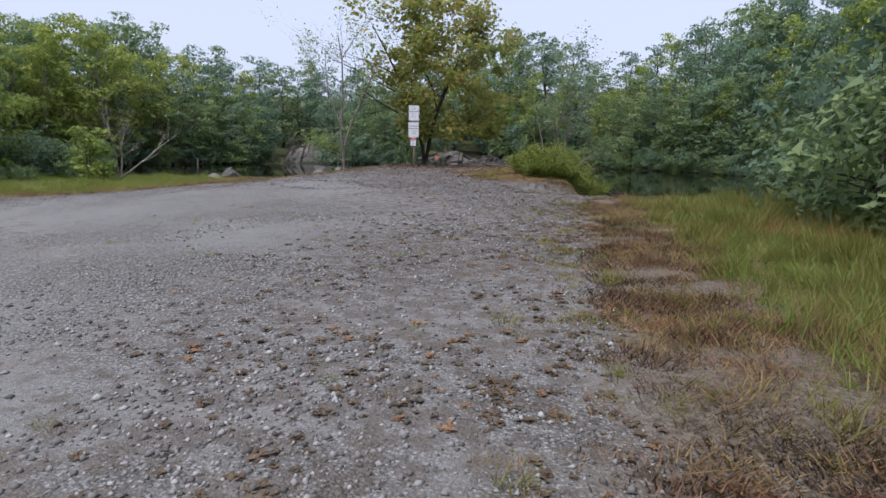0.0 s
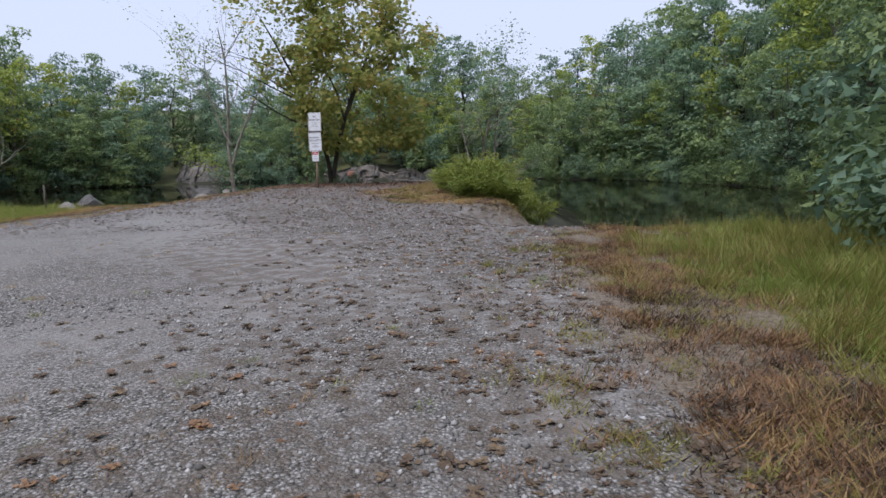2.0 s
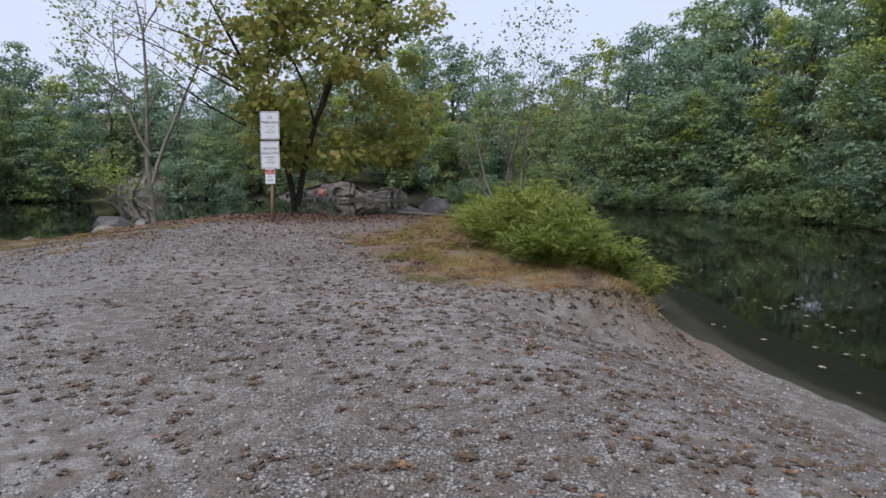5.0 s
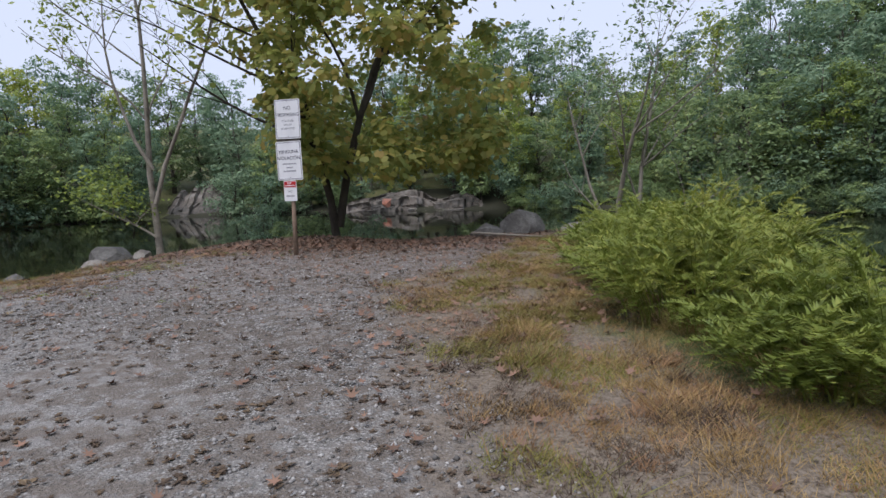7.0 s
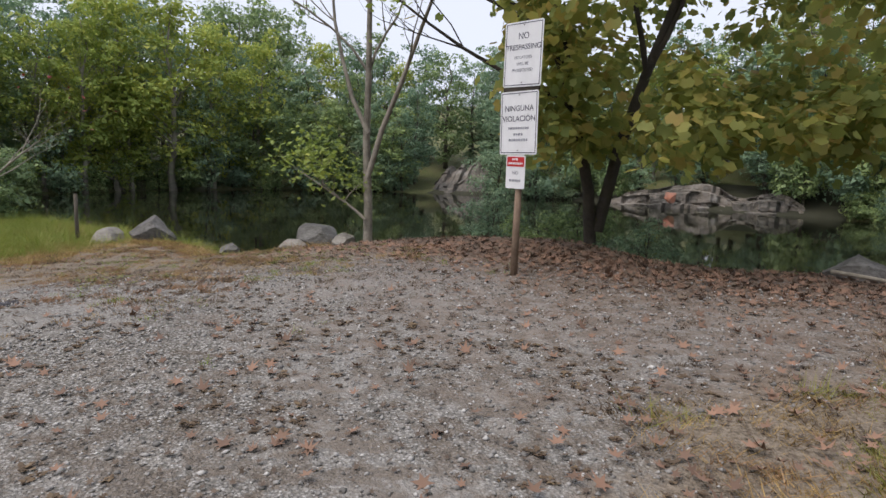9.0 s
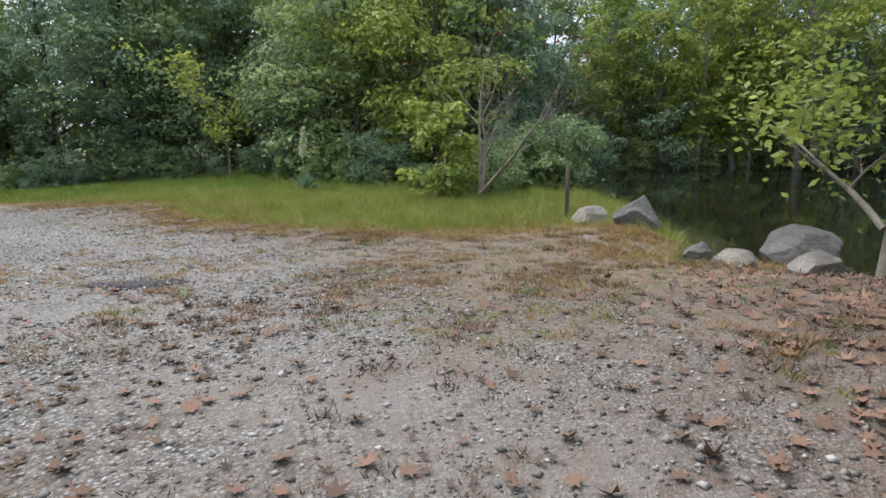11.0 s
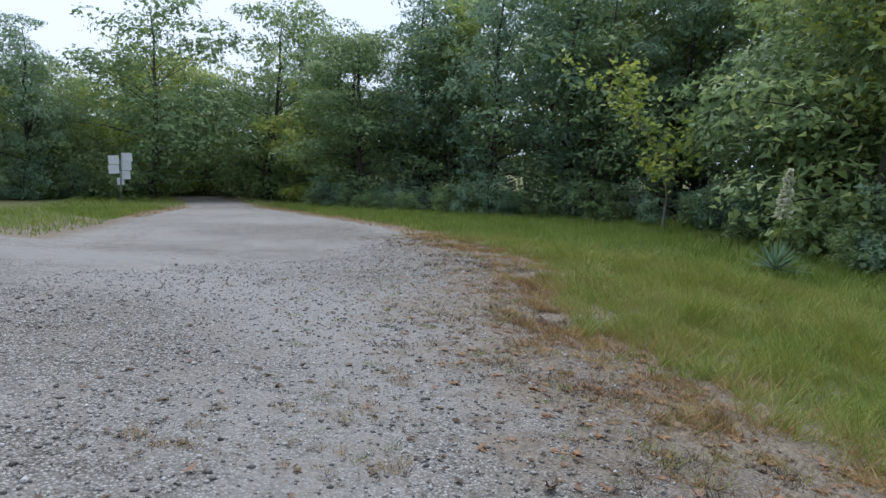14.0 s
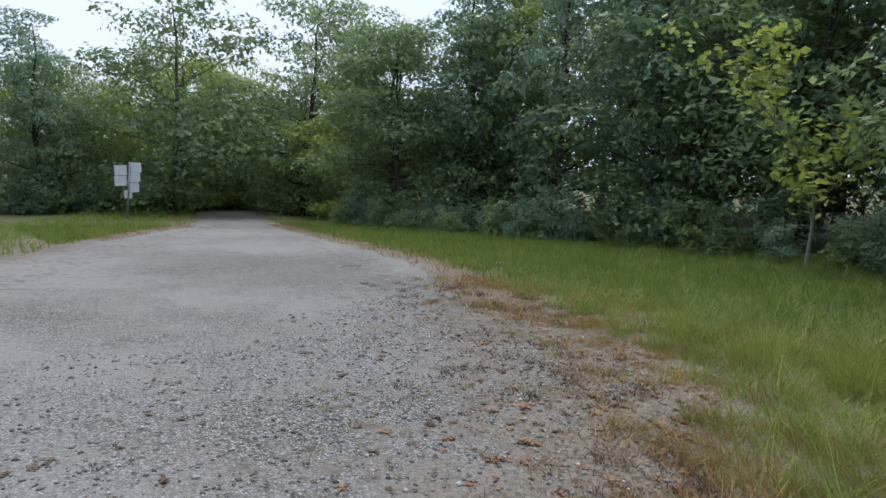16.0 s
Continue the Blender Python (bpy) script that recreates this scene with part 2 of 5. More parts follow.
M_ORANGE = foliage("orange_weeds", [(0.0, (0.2, 0.07, 0.03)), (0.5, (0.36, 0.14, 0.05)), (1.0, (0.45, 0.24, 0.09))], 0.2, clump=3.5)
M_DEADLEAF = foliage("fallen_leaves", [(0.0, (0.07, 0.045, 0.035)), (0.4, (0.17, 0.105, 0.075)), (0.75, (0.28, 0.165, 0.115)), (0.92, (0.38, 0.19, 0.13)), (1.0, (0.42, 0.31, 0.21))], 0.05, 0.75)
M_DARKLITTER = foliage("dark_litter", [(0.0, (0.05, 0.037, 0.03)), (0.6, (0.105, 0.078, 0.06)), (1.0, (0.18, 0.135, 0.1))], 0.03, 0.8)
M_DARKWEED = foliage("withered_weeds", [(0.0, (0.044, 0.031, 0.023)), (0.6, (0.110, 0.077, 0.051)), (1.0, (0.221, 0.161, 0.093))], 0.05, 0.8, clump=3.5)
M_PALELEAF = foliage("floating_leaves", [(0.0, (0.2, 0.17, 0.1)), (1.0, (0.5, 0.46, 0.34))], 0.05)
M_BLOSSOM = foliage("cream_blossom", [(0.0, (0.5, 0.52, 0.36)), (1.0, (0.72, 0.72, 0.58))], 0.3)
M_REDLEAF = foliage("red_leaves", [(0.0, (0.16, 0.03, 0.03)), (1.0, (0.32, 0.07, 0.05))], 0.3)


# ---- mesh builders ----
def mesh_of(name, verts, faces, mat, smooth=False):
    me = bpy.data.meshes.new(name)
    me.from_pydata([tuple(v) for v in verts], [], [tuple(f) for f in faces])
    me.materials.append(mat)
    if smooth:
        me.polygons.foreach_set("use_smooth", [True] * len(me.polygons))
    me.update()
    return me


def quads_mesh(name, v, mat, per=4):
    """A mesh of loose flat pieces: v is (n, per, 3)."""
    n = len(v)
    me = bpy.data.meshes.new(name)
    me.vertices.add(n * per)
    me.vertices.foreach_set("co", np.asarray(v, np.float32).ravel())
    me.loops.add(n * per)
    me.loops.foreach_set("vertex_index", np.arange(n * per, dtype=np.int32))
    me.polygons.add(n)
    me.polygons.foreach_set("loop_start", np.arange(0, n * per, per, dtype=np.int32))
    me.materials.append(mat)
    me.update(calc_edges=True)
    return me


def hang(name, me, parent, label=""):
    ob = new(name, me)
    ob.parent = parent
    return tagged(ob, label)


def thing(name, label, category, at=(0, 0, 0), turn=0.0, group="", kind=""):
    ob = new(name)
    ob.empty_display_size = 0.2
    ob.matrix_basis = pose(*at, 0, 0, turn)
    return tagged(ob, label, category, group, kind)


def tube(verts, faces, pts, radii, sides=7, cap=True):
    """Adds a tapered round limb along pts."""
    pts = [Vector(p) for p in pts]
    base = len(verts)
    for i, p in enumerate(pts):
        d = (pts[min(i + 1, len(pts) - 1)] - pts[max(i - 1, 0)]).normalized()
        u = d.cross(Vector((0.3, 1, 0.2))).normalized()
        w = d.cross(u)
        for k in range(sides):
            a = 2 * math.pi * k / sides
            verts.append(p + (u * math.cos(a) + w * math.sin(a)) * radii[i])
    for i in range(len(pts) - 1):
        for k in range(sides):
            a, b = base + i * sides + k, base + i * sides + (k + 1) % sides
            faces.append((a, b, b + sides, a + sides))
    if cap:
        faces.append([base + k for k in range(sides)][::-1])
        faces.append([base + (len(pts) - 1) * sides + k for k in range(sides)])


def box(verts, faces, lo, hi):
    b = len(verts)
    for x in (lo[0], hi[0]):
        for y in (lo[1], hi[1]):
            for z in (lo[2], hi[2]):
                verts.append((x, y, z))
    for f in ((0, 1, 3, 2), (4, 6, 7, 5), (0, 4, 5, 1), (2, 3, 7, 6), (0, 2, 6, 4), (1, 5, 7, 3)):
        faces.append(tuple(b + i for i in f))


def leaf_pieces(rng, centres, size, spread, slim=0.55, droop=0.0, flat=0.75):
    """Pointed leaves (n, 4, 3) of random turn about the given centres."""
    n = len(centres)
    c = centres + rng.normal(0, 1, (n, 3)) * spread
    d = rng.normal(0, 1, (n, 3))
    d[:, 2] = d[:, 2] * 0.5 - droop
    d /= np.linalg.norm(d, axis=1)[:, None]
    u = np.cross(d, rng.normal(0, flat, (n, 3)) + np.array([0, 0, 1.0]))
    u /= np.linalg.norm(u, axis=1)[:, None] + 1e-9
    s = size * rng.uniform(0.6, 1.3, (n, 1))
    return np.stack([c - d * s * 0.5, c + u * s * slim * 0.5 - d * s * 0.05, c + d * s * 0.5, c - u * s * slim * 0.5 - d * s * 0.05], 1)


def billow(rng, lumps, count, leaf, slim=0.6, corners=4, skin=0.45, flat=0.75):
    """Leaves on the outside of rounded clumps (x, y, z, radius), turned outwards and up, thinner inside and below."""
    lumps = np.asarray(lumps, float)
    w = lumps[:, 3] ** 2
    pick = lumps[rng.choice(len(lumps), count, p=w / w.sum())]
    d = rng.normal(0, 1, (count, 3))
    d /= np.linalg.norm(d, axis=1)[:, None]
    d[:, 2] = np.where((d[:, 2] < 0) & (rng.uniform(0, 1, count) < 0.6), -d[:, 2], d[:, 2])
    lift = 1 + 0.22 * np.sin(d[:, 0] * 5 + pick[:, 0] * 9) * np.cos(d[:, 1] * 6 + pick[:, 1] * 7)
    c = pick[:, :3] + d * (pick[:, 3] * lift * (1.06 - skin * rng.uniform(0, 1, count) ** 2))[:, None] * np.array([1, 1, flat])
    n = d + np.array([0, 0, 0.45]) + rng.normal(0, 0.5, (count, 3))
    n /= np.linalg.norm(n, axis=1)[:, None]
    a = np.cross(n, rng.normal(0, 1, (count, 3)) + np.array([0, 0, 0.3]))
    a /= np.linalg.norm(a, axis=1)[:, None] + 1e-9
    b = np.cross(n, a)
    s = leaf * rng.lognormal(0, 0.3, (count, 1))
    if corners == 3:
        return np.stack([c - a * s * 0.5 - b * s * slim * 0.4, c - a * s * 0.3 + b * s * slim * 0.6, c + a * s * 0.6], 1)
    return np.stack([c - a * s * 0.5, c + b * s * slim * 0.5, c + a * s * 0.5 - n * s * 0.12, c - b * s * slim * 0.5], 1)


def tree_meshes(name, seed, height, spread, leaves, leaf, mat, bark, low=0.25, clumps=30, stems=1, girth=0.016, corners=4, lump=(0.26, 0.44), skin=0.45, peak=0.42, tier=0.7):
    """Trunk with limbs that end in rounded leafy clumps; the crown is widest at the share `peak` of its height."""
    rng = np.random.default_rng(seed)
    rnd = random.Random(seed)
    verts, faces, lumps = [], [], []
    for s in range(stems):
        lean = rnd.uniform(0, 6.28)
        off = 0.0 if stems == 1 else rnd.uniform(0.06, 0.14) * height
        top = Vector((math.cos(lean) * off, math.sin(lean) * off, height * rnd.uniform(0.84, 0.9)))
        pts = [Vector((0, 0, -0.25)).lerp(top, k / 7) + Vector((rnd.uniform(-1, 1), rnd.uniform(-1, 1), 0)) * 0.02 * height * (k > 0) for k in range(8)]
        r0 = height * girth / math.sqrt(stems)
        tube(verts, faces, pts, [r0 * (1.25 if k == 0 else 1 - 0.125 * k) for k in range(8)], 6)
        for j in range(clumps // stems):
            f = low + (0.98 - low) * (j + rnd.random()) / (clumps // stems)
            u = (f - low) / (1 - low)
            prof = (u / peak) ** 0.5 if u < peak else math.sqrt(max(0.0, 1 - ((u - peak) / (1.04 - peak)) ** 2))
            r = spread * rnd.uniform(*lump) * (0.55 + 0.45 * prof)
            a = rnd.uniform(0, 6.28)
            reach = max(0.0, spread * (0.3 + 0.7 * prof) - r * 0.7) * rnd.uniform(0.35, 1.1)
            i = min(6, int(f * 0.8 * 7))
            start = pts[i].lerp(pts[i + 1], f * 0.8 * 7 - i)
            end = Vector((start.x + math.cos(a) * reach, start.y + math.sin(a) * reach, max(r * 0.5, f * height - r * 0.75)))
            mid = start.lerp(end, 0.5) + Vector((rnd.uniform(-0.1, 0.1), rnd.uniform(-0.1, 0.1), 0.06)) * reach
            q = r0 * (1 - f) * 0.5 + 0.008
            tube(verts, faces, [start, mid, end], [q, q * 0.6, q * 0.25], 3, False)
            lumps.append((end.x, end.y, end.z, r))
            for _ in range(2):
                b, e = rnd.uniform(0, 6.28), rnd.uniform(-0.5, 0.6)
                lumps.append((end.x + math.cos(b) * r * 0.95, end.y + math.sin(b) * r * 0.95, max(0.15, end.z + e * r), r * rnd.uniform(0.35, 0.6)))
    v = billow(rng, lumps, leaves, leaf, 0.62, corners, skin, tier)
    return mesh_of(name + "_trunk", verts, faces, bark, True), quads_mesh(name + "_crown", v, mat, corners)


def make_tree(kind_name, meshes, label, category="tree", group=""):
    ob = thing(kind_name, label, category, group=group)
    hang("trunk", meshes[0], ob)
    hang("crown", meshes[1], ob)
    return ob


# ---- the lie of the land ----
SHORE = [(-24.5, 4.6), (-20, 2.9), (-14, 2.4), (-10.5, 2.4), (-8.2, 2.5), (-6.6, 1.7), (-5.9, 1.5), (-5.2, 2.6), (-4, 2.9), (-2.4, 3.6),
         (-0.4, 4.3), (1.4, 2.9), (3, 3.6), (5.4, 4.3), (6.8, 2), (7.0, -2), (6.8, -5.3), (7.0, -7.2), (7.6, -9.3), (8.4, -10.9),
         (12.2, -12.0), (16.6, -9.5), (17.8, -2), (17.8, 7), (14.8, 14), (8, 20), (0, 22), (-9, 22.6), (-16, 21.4), (-22, 17.5), (-25, 11)]
LOT = [(6.1, -32), (6.2, -22), (6.15, -16), (6.2, -13.4), (7.2, -11.6), (11, -10.4), (9.5, -6.4), (6.6, -7.5), (5.1, -7.6), (3.7, -7.0), (2.85, -4.6),
       (2.3, -2.7), (3.2, -1.3), (3.7, 1.2), (2.4, 2.6), (-3.6, 2.4), (-5.0, 1.5), (-6.1, 0.9), (-7.3, 1.7), (-8.9, 1.2), (-8.2, -0.3), (-7.9, -1.2), (-8.0, -2.2), (-9.0, -4.6),
       (-10.0, -6.2), (-13.1, -8.8), (-16.4, -15.3), (-19.7, -28.6), (-24.5, -41), (-21.6, -42), (-17.2, -29.8), (-12.0, -22.8), (-7.8, -15.4), (-2.5, -20), (-1, -32)]


def signed_distance(px, py, poly):
    """Distance to a polygon's outline, negative inside."""
    best = np.full(px.shape, 1e9)
    inside = np.zeros(px.shape, bool)
    for (ax, ay), (bx, by) in zip(poly, poly[1:] + poly[:1]):
        ex, ey = bx - ax, by - ay
        t = np.clip(((px - ax) * ex + (py - ay) * ey) / (ex * ex + ey * ey), 0, 1)
        best = np.minimum(best, np.hypot(px - ax - t * ex, py - ay - t * ey))
        if ay != by:
            inside ^= ((ay > py) != (by > py)) & (px < (bx - ax) * (py - ay) / (by - ay) + ax)
    return np.where(inside, -best, best)


def ease(a, b, x):
    t = np.clip((x - a) / (b - a), 0, 1)
    return t * t * (3 - 2 * t)


def land(px, py):
    """Ground height: a flat-topped lot that falls to the west and along the track, a ramp to the pond, wooded banks round it."""
    px, py = np.asarray(px, float), np.asarray(py, float)
    z = -0.5 * ease(1.2, 6.6, -px) - 0.22 * ease(5.5, 11, -px)
    z = z - 0.058 * np.maximum(0, -9 - py) * ease(1, 9, -px) * (1 - ease(45, 70, -py))
    d = signed_distance(px, py, SHORE)
    away = np.maximum(ease(3, 7, py + 0.1 * np.abs(px)), ease(9.5, 12.5, px))
    away = np.maximum(away, ease(-0.5, 3.5, py) * ease(14, 18, -px))
    z = z + away * np.minimum(0.2 * np.maximum(0, d - 1), 8)
    west = signed_distance(px, py, LOT)
    z = z + (1 - away) * np.minimum(0.07 * np.maximum(0, west - 7), 2.5)
    on_ramp = ease(0, 1, px - 3.5) * ease(0, 1.2, py + 12.2) * (1 - ease(-8.3, -7.3, py))
    wide = 1.1 + 2.2 * on_ramp
    t = ease(0, 1, d / wide)
    z = (WATER - 0.03) * (1 - t) + z * t
    bed = np.maximum(WATER - 0.05 - 0.32 * np.maximum(0, -d), -2.6)
    return np.where(d < 0, bed, z)


def ground_at(x, y):
    return float(land(np.array([x]), np.array([y]))[0])


def axis_steps(lo, hi, step, reach, ratio=1.22):
    a = list(np.arange(lo, hi + 1e-6, step))
    s, left, right = step, lo, hi
    while right < reach:
        s *= ratio
        right, left = right + s, left - s
        a.append(right)
        a.insert(0, left)
    return np.array(a)


def build_ground():
    xs, ys = axis_steps(-26, 14, 0.22, 900), axis_steps(-36, 6, 0.22, 900)
    gx, gy = np.meshgrid(xs, ys)
    z = land(gx, gy)
    dl, ds = signed_distance(gx, gy, LOT), signed_distance(gx, gy, SHORE)
    rough = np.array([[noise.noise((x * 0.9, y * 0.9, 0)) + 0.5 * noise.noise((x * 2.7, y * 2.7, 4)) for x in xs] for y in ys])
    z = z + rough * np.where(dl < 0, 0.003, 0.03) * (ds > 0.4) * (np.abs(gx) < 60) * (np.abs(gy) < 60)
    n, m = gx.shape
    verts = np.stack([gx, gy, z], -1).reshape(-1, 3)
    idx = np.arange(n * m).reshape(n, m)
    faces = np.stack([idx[:-1, :-1], idx[:-1, 1:], idx[1:, 1:], idx[1:, :-1]], -1).reshape(-1, 4)
    me = mesh_of("ground", verts, faces.tolist(), M_GROUND, True)
    me.materials.append(M_BED)
    deep = (ds[:-1, :-1] < -0.3).ravel()
    me.polygons.foreach_set("material_index", deep.astype(np.int32))
    att = me.attributes.new("zone", "FLOAT_COLOR", "POINT")
    east = (gx > 4.9) & (gy < -13)
    dry = np.clip(0.5 + dl * 0.55 + east * (0.3 * ease(0.0, 0.5, dl) - 0.2), 0, 1)
    dry = np.maximum(dry, 0.85 * np.exp(-((gx + 5.3) / 3.8) ** 2 - ((gy + 0.5) / 2.0) ** 2))
    dry = np.maximum(dry, np.clip(0.58 + dl * 0.17, 0, 1) * (gx < -5) * (gy > -12))
    green = np.clip(0.1 + (dl - 0.8) * 0.6, 0, 1)
    litter = np.exp(-((gx - 0.8) / 4.2) ** 2 - ((gy - 2.1) / 1.3) ** 2) + np.where((dl > 6), 0.3, 0.0) + 0.42 * ease(-6, 0, gy) * (dl < 0) * ease(-6, 0, gx)
    weeds = np.clip(1.0 - np.abs(dl + 1.2) / 3.0, 0, 1) * 0.8 + 0.75 * ease(-17, -13, gy) * ease(-1, 3, gx) + 0.35 * ease(-8, -4, gx)
    weeds = np.clip(weeds, 0, 1)
    col = np.stack([dry, green, np.clip(litter, 0, 1), weeds], -1).astype(np.float32)
    att.data.foreach_set("color", col.ravel())
    return tagged(new("ground", me), "grey crushed gravel lot with dry soil edges and wooded banks", "ground", kind="structure")


def build_water():
    v = [(x, y, WATER) for x, y in SHORE]
    v = [(x + (1.2 if x > 6 else -0.6 if x < -8 else 0), y + (1.5 if y > 12 else -0.8 if y < 4.5 and x < 7 else 0), z) for x, y, z in v]
    me = mesh_of("water", v, [list(range(len(v)))[::-1]], M_WATER)
    if me.polygons[0].normal.z < 0:
        me.flip_normals()
    return tagged(new("water", me), "still dark pond water mirroring the woods", "pond", kind="structure")


ground = build_ground()
water = build_water()


# ---- trees and undergrowth ----
def placed(templates, spots, seed, scale=(0.85, 1.2)):
    """Copies of the templates at (x, y), each with a turn and size of its own; the first ones use the templates themselves."""
    rnd = random.Random(seed)
    for i, (x, y) in enumerate(spots):
        t = templates[rnd.randrange(len(templates))]
        ob = copy_thing(t, pose(0, 0, 0))
        k = rnd.uniform(*scale)
        ob.scale = (1, 1, 1)
        ob.matrix_basis = pose(x, y, ground_at(x, y) - 0.05, rnd.uniform(-3, 3), rnd.uniform(-3, 3), rnd.uniform(0, 360)) @ Matrix.Diagonal((k * rnd.uniform(0.9, 1.15), k * rnd.uniform(0.9, 1.15), k, 1))


def drop_template(ob):
    for o in (*ob.children_recursive, ob):
        bpy.data.objects.remove(o)


def along(points, step, depth, seed, rows=1, jitter=0.8):
    """Spots along a line, in rows that step back to its left."""
    rnd = random.Random(seed)
    out = []
    for r in range(rows):
        for (ax, ay), (bx, by) in zip(points, points[1:]):
            length = math.hypot(bx - ax, by - ay)
            nx, ny = -(by - ay) / length, (bx - ax) / length
            k = rnd.random() * step
            while k < length:
                f = k / length
                off = depth * r + rnd.uniform(0, depth * 0.7)
                out.append((ax + (bx - ax) * f + nx * off + rnd.uniform(-jitter, jitter) * 0.5, ay + (by - ay) * f + ny * off + rnd.uniform(-jitter, jitter) * 0.5))
                k += step * rnd.uniform(0.75, 1.3)
    return out


far_trees = [
    make_tree("tree", tree_meshes("far_a", 11, 9.0, 2.1, 4000, 0.185, M_LEAF, M_BARK, 0.1, 34, corners=3), "tall leafy green tree on the far bank", group="woods round the pond"),
    make_tree("tree", tree_meshes("far_b", 12, 9.0, 2.4, 4000, 0.194, M_DARKLEAF, M_BARK, 0.08, 34, corners=3), "dark green broadleaf tree on the bank", group="woods round the pond"),
    make_tree("tree", tree_meshes("far_c", 13, 9.0, 1.7, 4000, 0.176, M_DARKLEAF, M_DARKBARK, 0.12, 34, corners=3, peak=0.3), "slender dark green tree in the woods", group="woods round the pond"),
    make_tree("tree", tree_meshes("far_d", 14, 9.0, 1.9, 4000, 0.176, M_LIGHTLEAF, M_PALEBARK, 0.1, 32, corners=3), "yellow-green young tree by the water", group="woods round the pond"),
    make_tree("tree", tree_meshes("far_e", 15, 9.0, 2.2, 4000, 0.185, M_LEAF, M_BARK, 0.1, 30, corners=3, peak=0.6), "round-headed green tree on the far bank", group="woods round the pond"),
]
near_trees = [
    make_tree("tree", tree_meshes("near_a", 21, 9.6, 3.5, 12500, 0.145, M_LEAF, M_DARKBARK, 0.06, 34, corners=3, lump=(0.26, 0.46), tier=0.5), "dense green broadleaf tree at the wood's edge", group="wood edge trees"),
    make_tree("tree", tree_meshes("near_b", 22, 8.6, 3.6, 12500, 0.145, M_LEAF, M_BARK, 0.04, 34, corners=3, peak=0.3, lump=(0.26, 0.46), tier=0.5), "dark green broadleaf tree hung with vines", group="wood edge trees"),
    make_tree("tree", tree_meshes("near_c", 23, 10.5, 2.5, 11500, 0.135, M_DARKLEAF, M_DARKBARK, 0.05, 36, corners=3, peak=0.35, tier=0.6), "tall dark slender tree at the wood's edge", group="wood edge trees"),
    make_tree("tree", tree_meshes("near_d", 24, 7.5, 3.1, 10500, 0.145, M_LIGHTLEAF, M_BARK, 0.05, 32, corners=3, lump=(0.26, 0.46), tier=0.5), "lighter yellow-green tree at the wood's edge", group="wood edge trees"),
]
shrubs = [
    make_tree("shrub", tree_meshes("shrub_a", 31, 1.7, 1.1, 2600, 0.088, M_LEAF, M_DARKBARK, 0.05, 18, 3, 0.02, 3), "leafy green undergrowth shrub", "shrub", "undergrowth"),
    make_tree("shrub", tree_meshes("shrub_b", 32, 2.2, 1.2, 2600, 0.088, M_DARKLEAF, M_DARKBARK, 0.05, 18, 3, 0.02, 3), "dark green undergrowth shrub", "shrub", "undergrowth"),
    make_tree("shrub", tree_meshes("shrub_c", 33, 1.5, 1.0, 2600, 0.088, M_LEAF, M_BARK, 0.05, 18, 3, 0.02, 3), "light green undergrowth shrub", "shrub", "undergrowth"),
]

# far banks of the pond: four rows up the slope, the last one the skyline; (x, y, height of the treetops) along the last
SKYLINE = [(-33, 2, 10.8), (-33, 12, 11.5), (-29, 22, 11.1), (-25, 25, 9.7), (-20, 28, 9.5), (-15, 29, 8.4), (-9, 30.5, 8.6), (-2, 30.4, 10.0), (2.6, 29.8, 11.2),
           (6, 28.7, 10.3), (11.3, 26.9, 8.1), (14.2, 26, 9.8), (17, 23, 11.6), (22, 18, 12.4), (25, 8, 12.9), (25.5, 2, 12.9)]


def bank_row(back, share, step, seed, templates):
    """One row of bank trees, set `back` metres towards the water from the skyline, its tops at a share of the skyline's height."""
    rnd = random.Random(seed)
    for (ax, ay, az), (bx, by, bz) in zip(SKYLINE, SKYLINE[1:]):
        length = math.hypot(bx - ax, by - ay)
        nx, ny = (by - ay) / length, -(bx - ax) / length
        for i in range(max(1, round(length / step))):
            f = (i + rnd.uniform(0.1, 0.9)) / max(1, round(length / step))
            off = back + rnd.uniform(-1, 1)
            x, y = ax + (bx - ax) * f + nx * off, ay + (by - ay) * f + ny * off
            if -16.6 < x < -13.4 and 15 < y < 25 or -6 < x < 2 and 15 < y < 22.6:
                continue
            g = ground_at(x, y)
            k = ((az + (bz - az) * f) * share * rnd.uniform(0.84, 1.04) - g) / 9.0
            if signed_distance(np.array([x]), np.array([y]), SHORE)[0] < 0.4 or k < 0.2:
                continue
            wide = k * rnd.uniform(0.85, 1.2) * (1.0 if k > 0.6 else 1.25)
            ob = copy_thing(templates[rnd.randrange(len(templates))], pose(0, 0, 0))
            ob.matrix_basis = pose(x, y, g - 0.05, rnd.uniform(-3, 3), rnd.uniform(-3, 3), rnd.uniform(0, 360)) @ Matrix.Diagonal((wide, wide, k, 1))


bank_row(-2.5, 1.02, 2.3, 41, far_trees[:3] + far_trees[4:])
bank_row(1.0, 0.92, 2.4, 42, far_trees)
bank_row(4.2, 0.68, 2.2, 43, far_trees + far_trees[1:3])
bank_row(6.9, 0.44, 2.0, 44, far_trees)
placed(shrubs, [p for p in along([(18.8, 5), (15.8, 14.2), (8.8, 20.8), (0, 22.6), (-9, 23.2), (-16.2, 22.1), (-22.5, 18), (-25.4, 11.3), (-25, 4.6)][::-1], 1.5, 0.8, 43, 1) if not (-16.4 < p[0] < -13.6 or -5 < p[0] < 1.5)], 44, (0.9, 1.7))
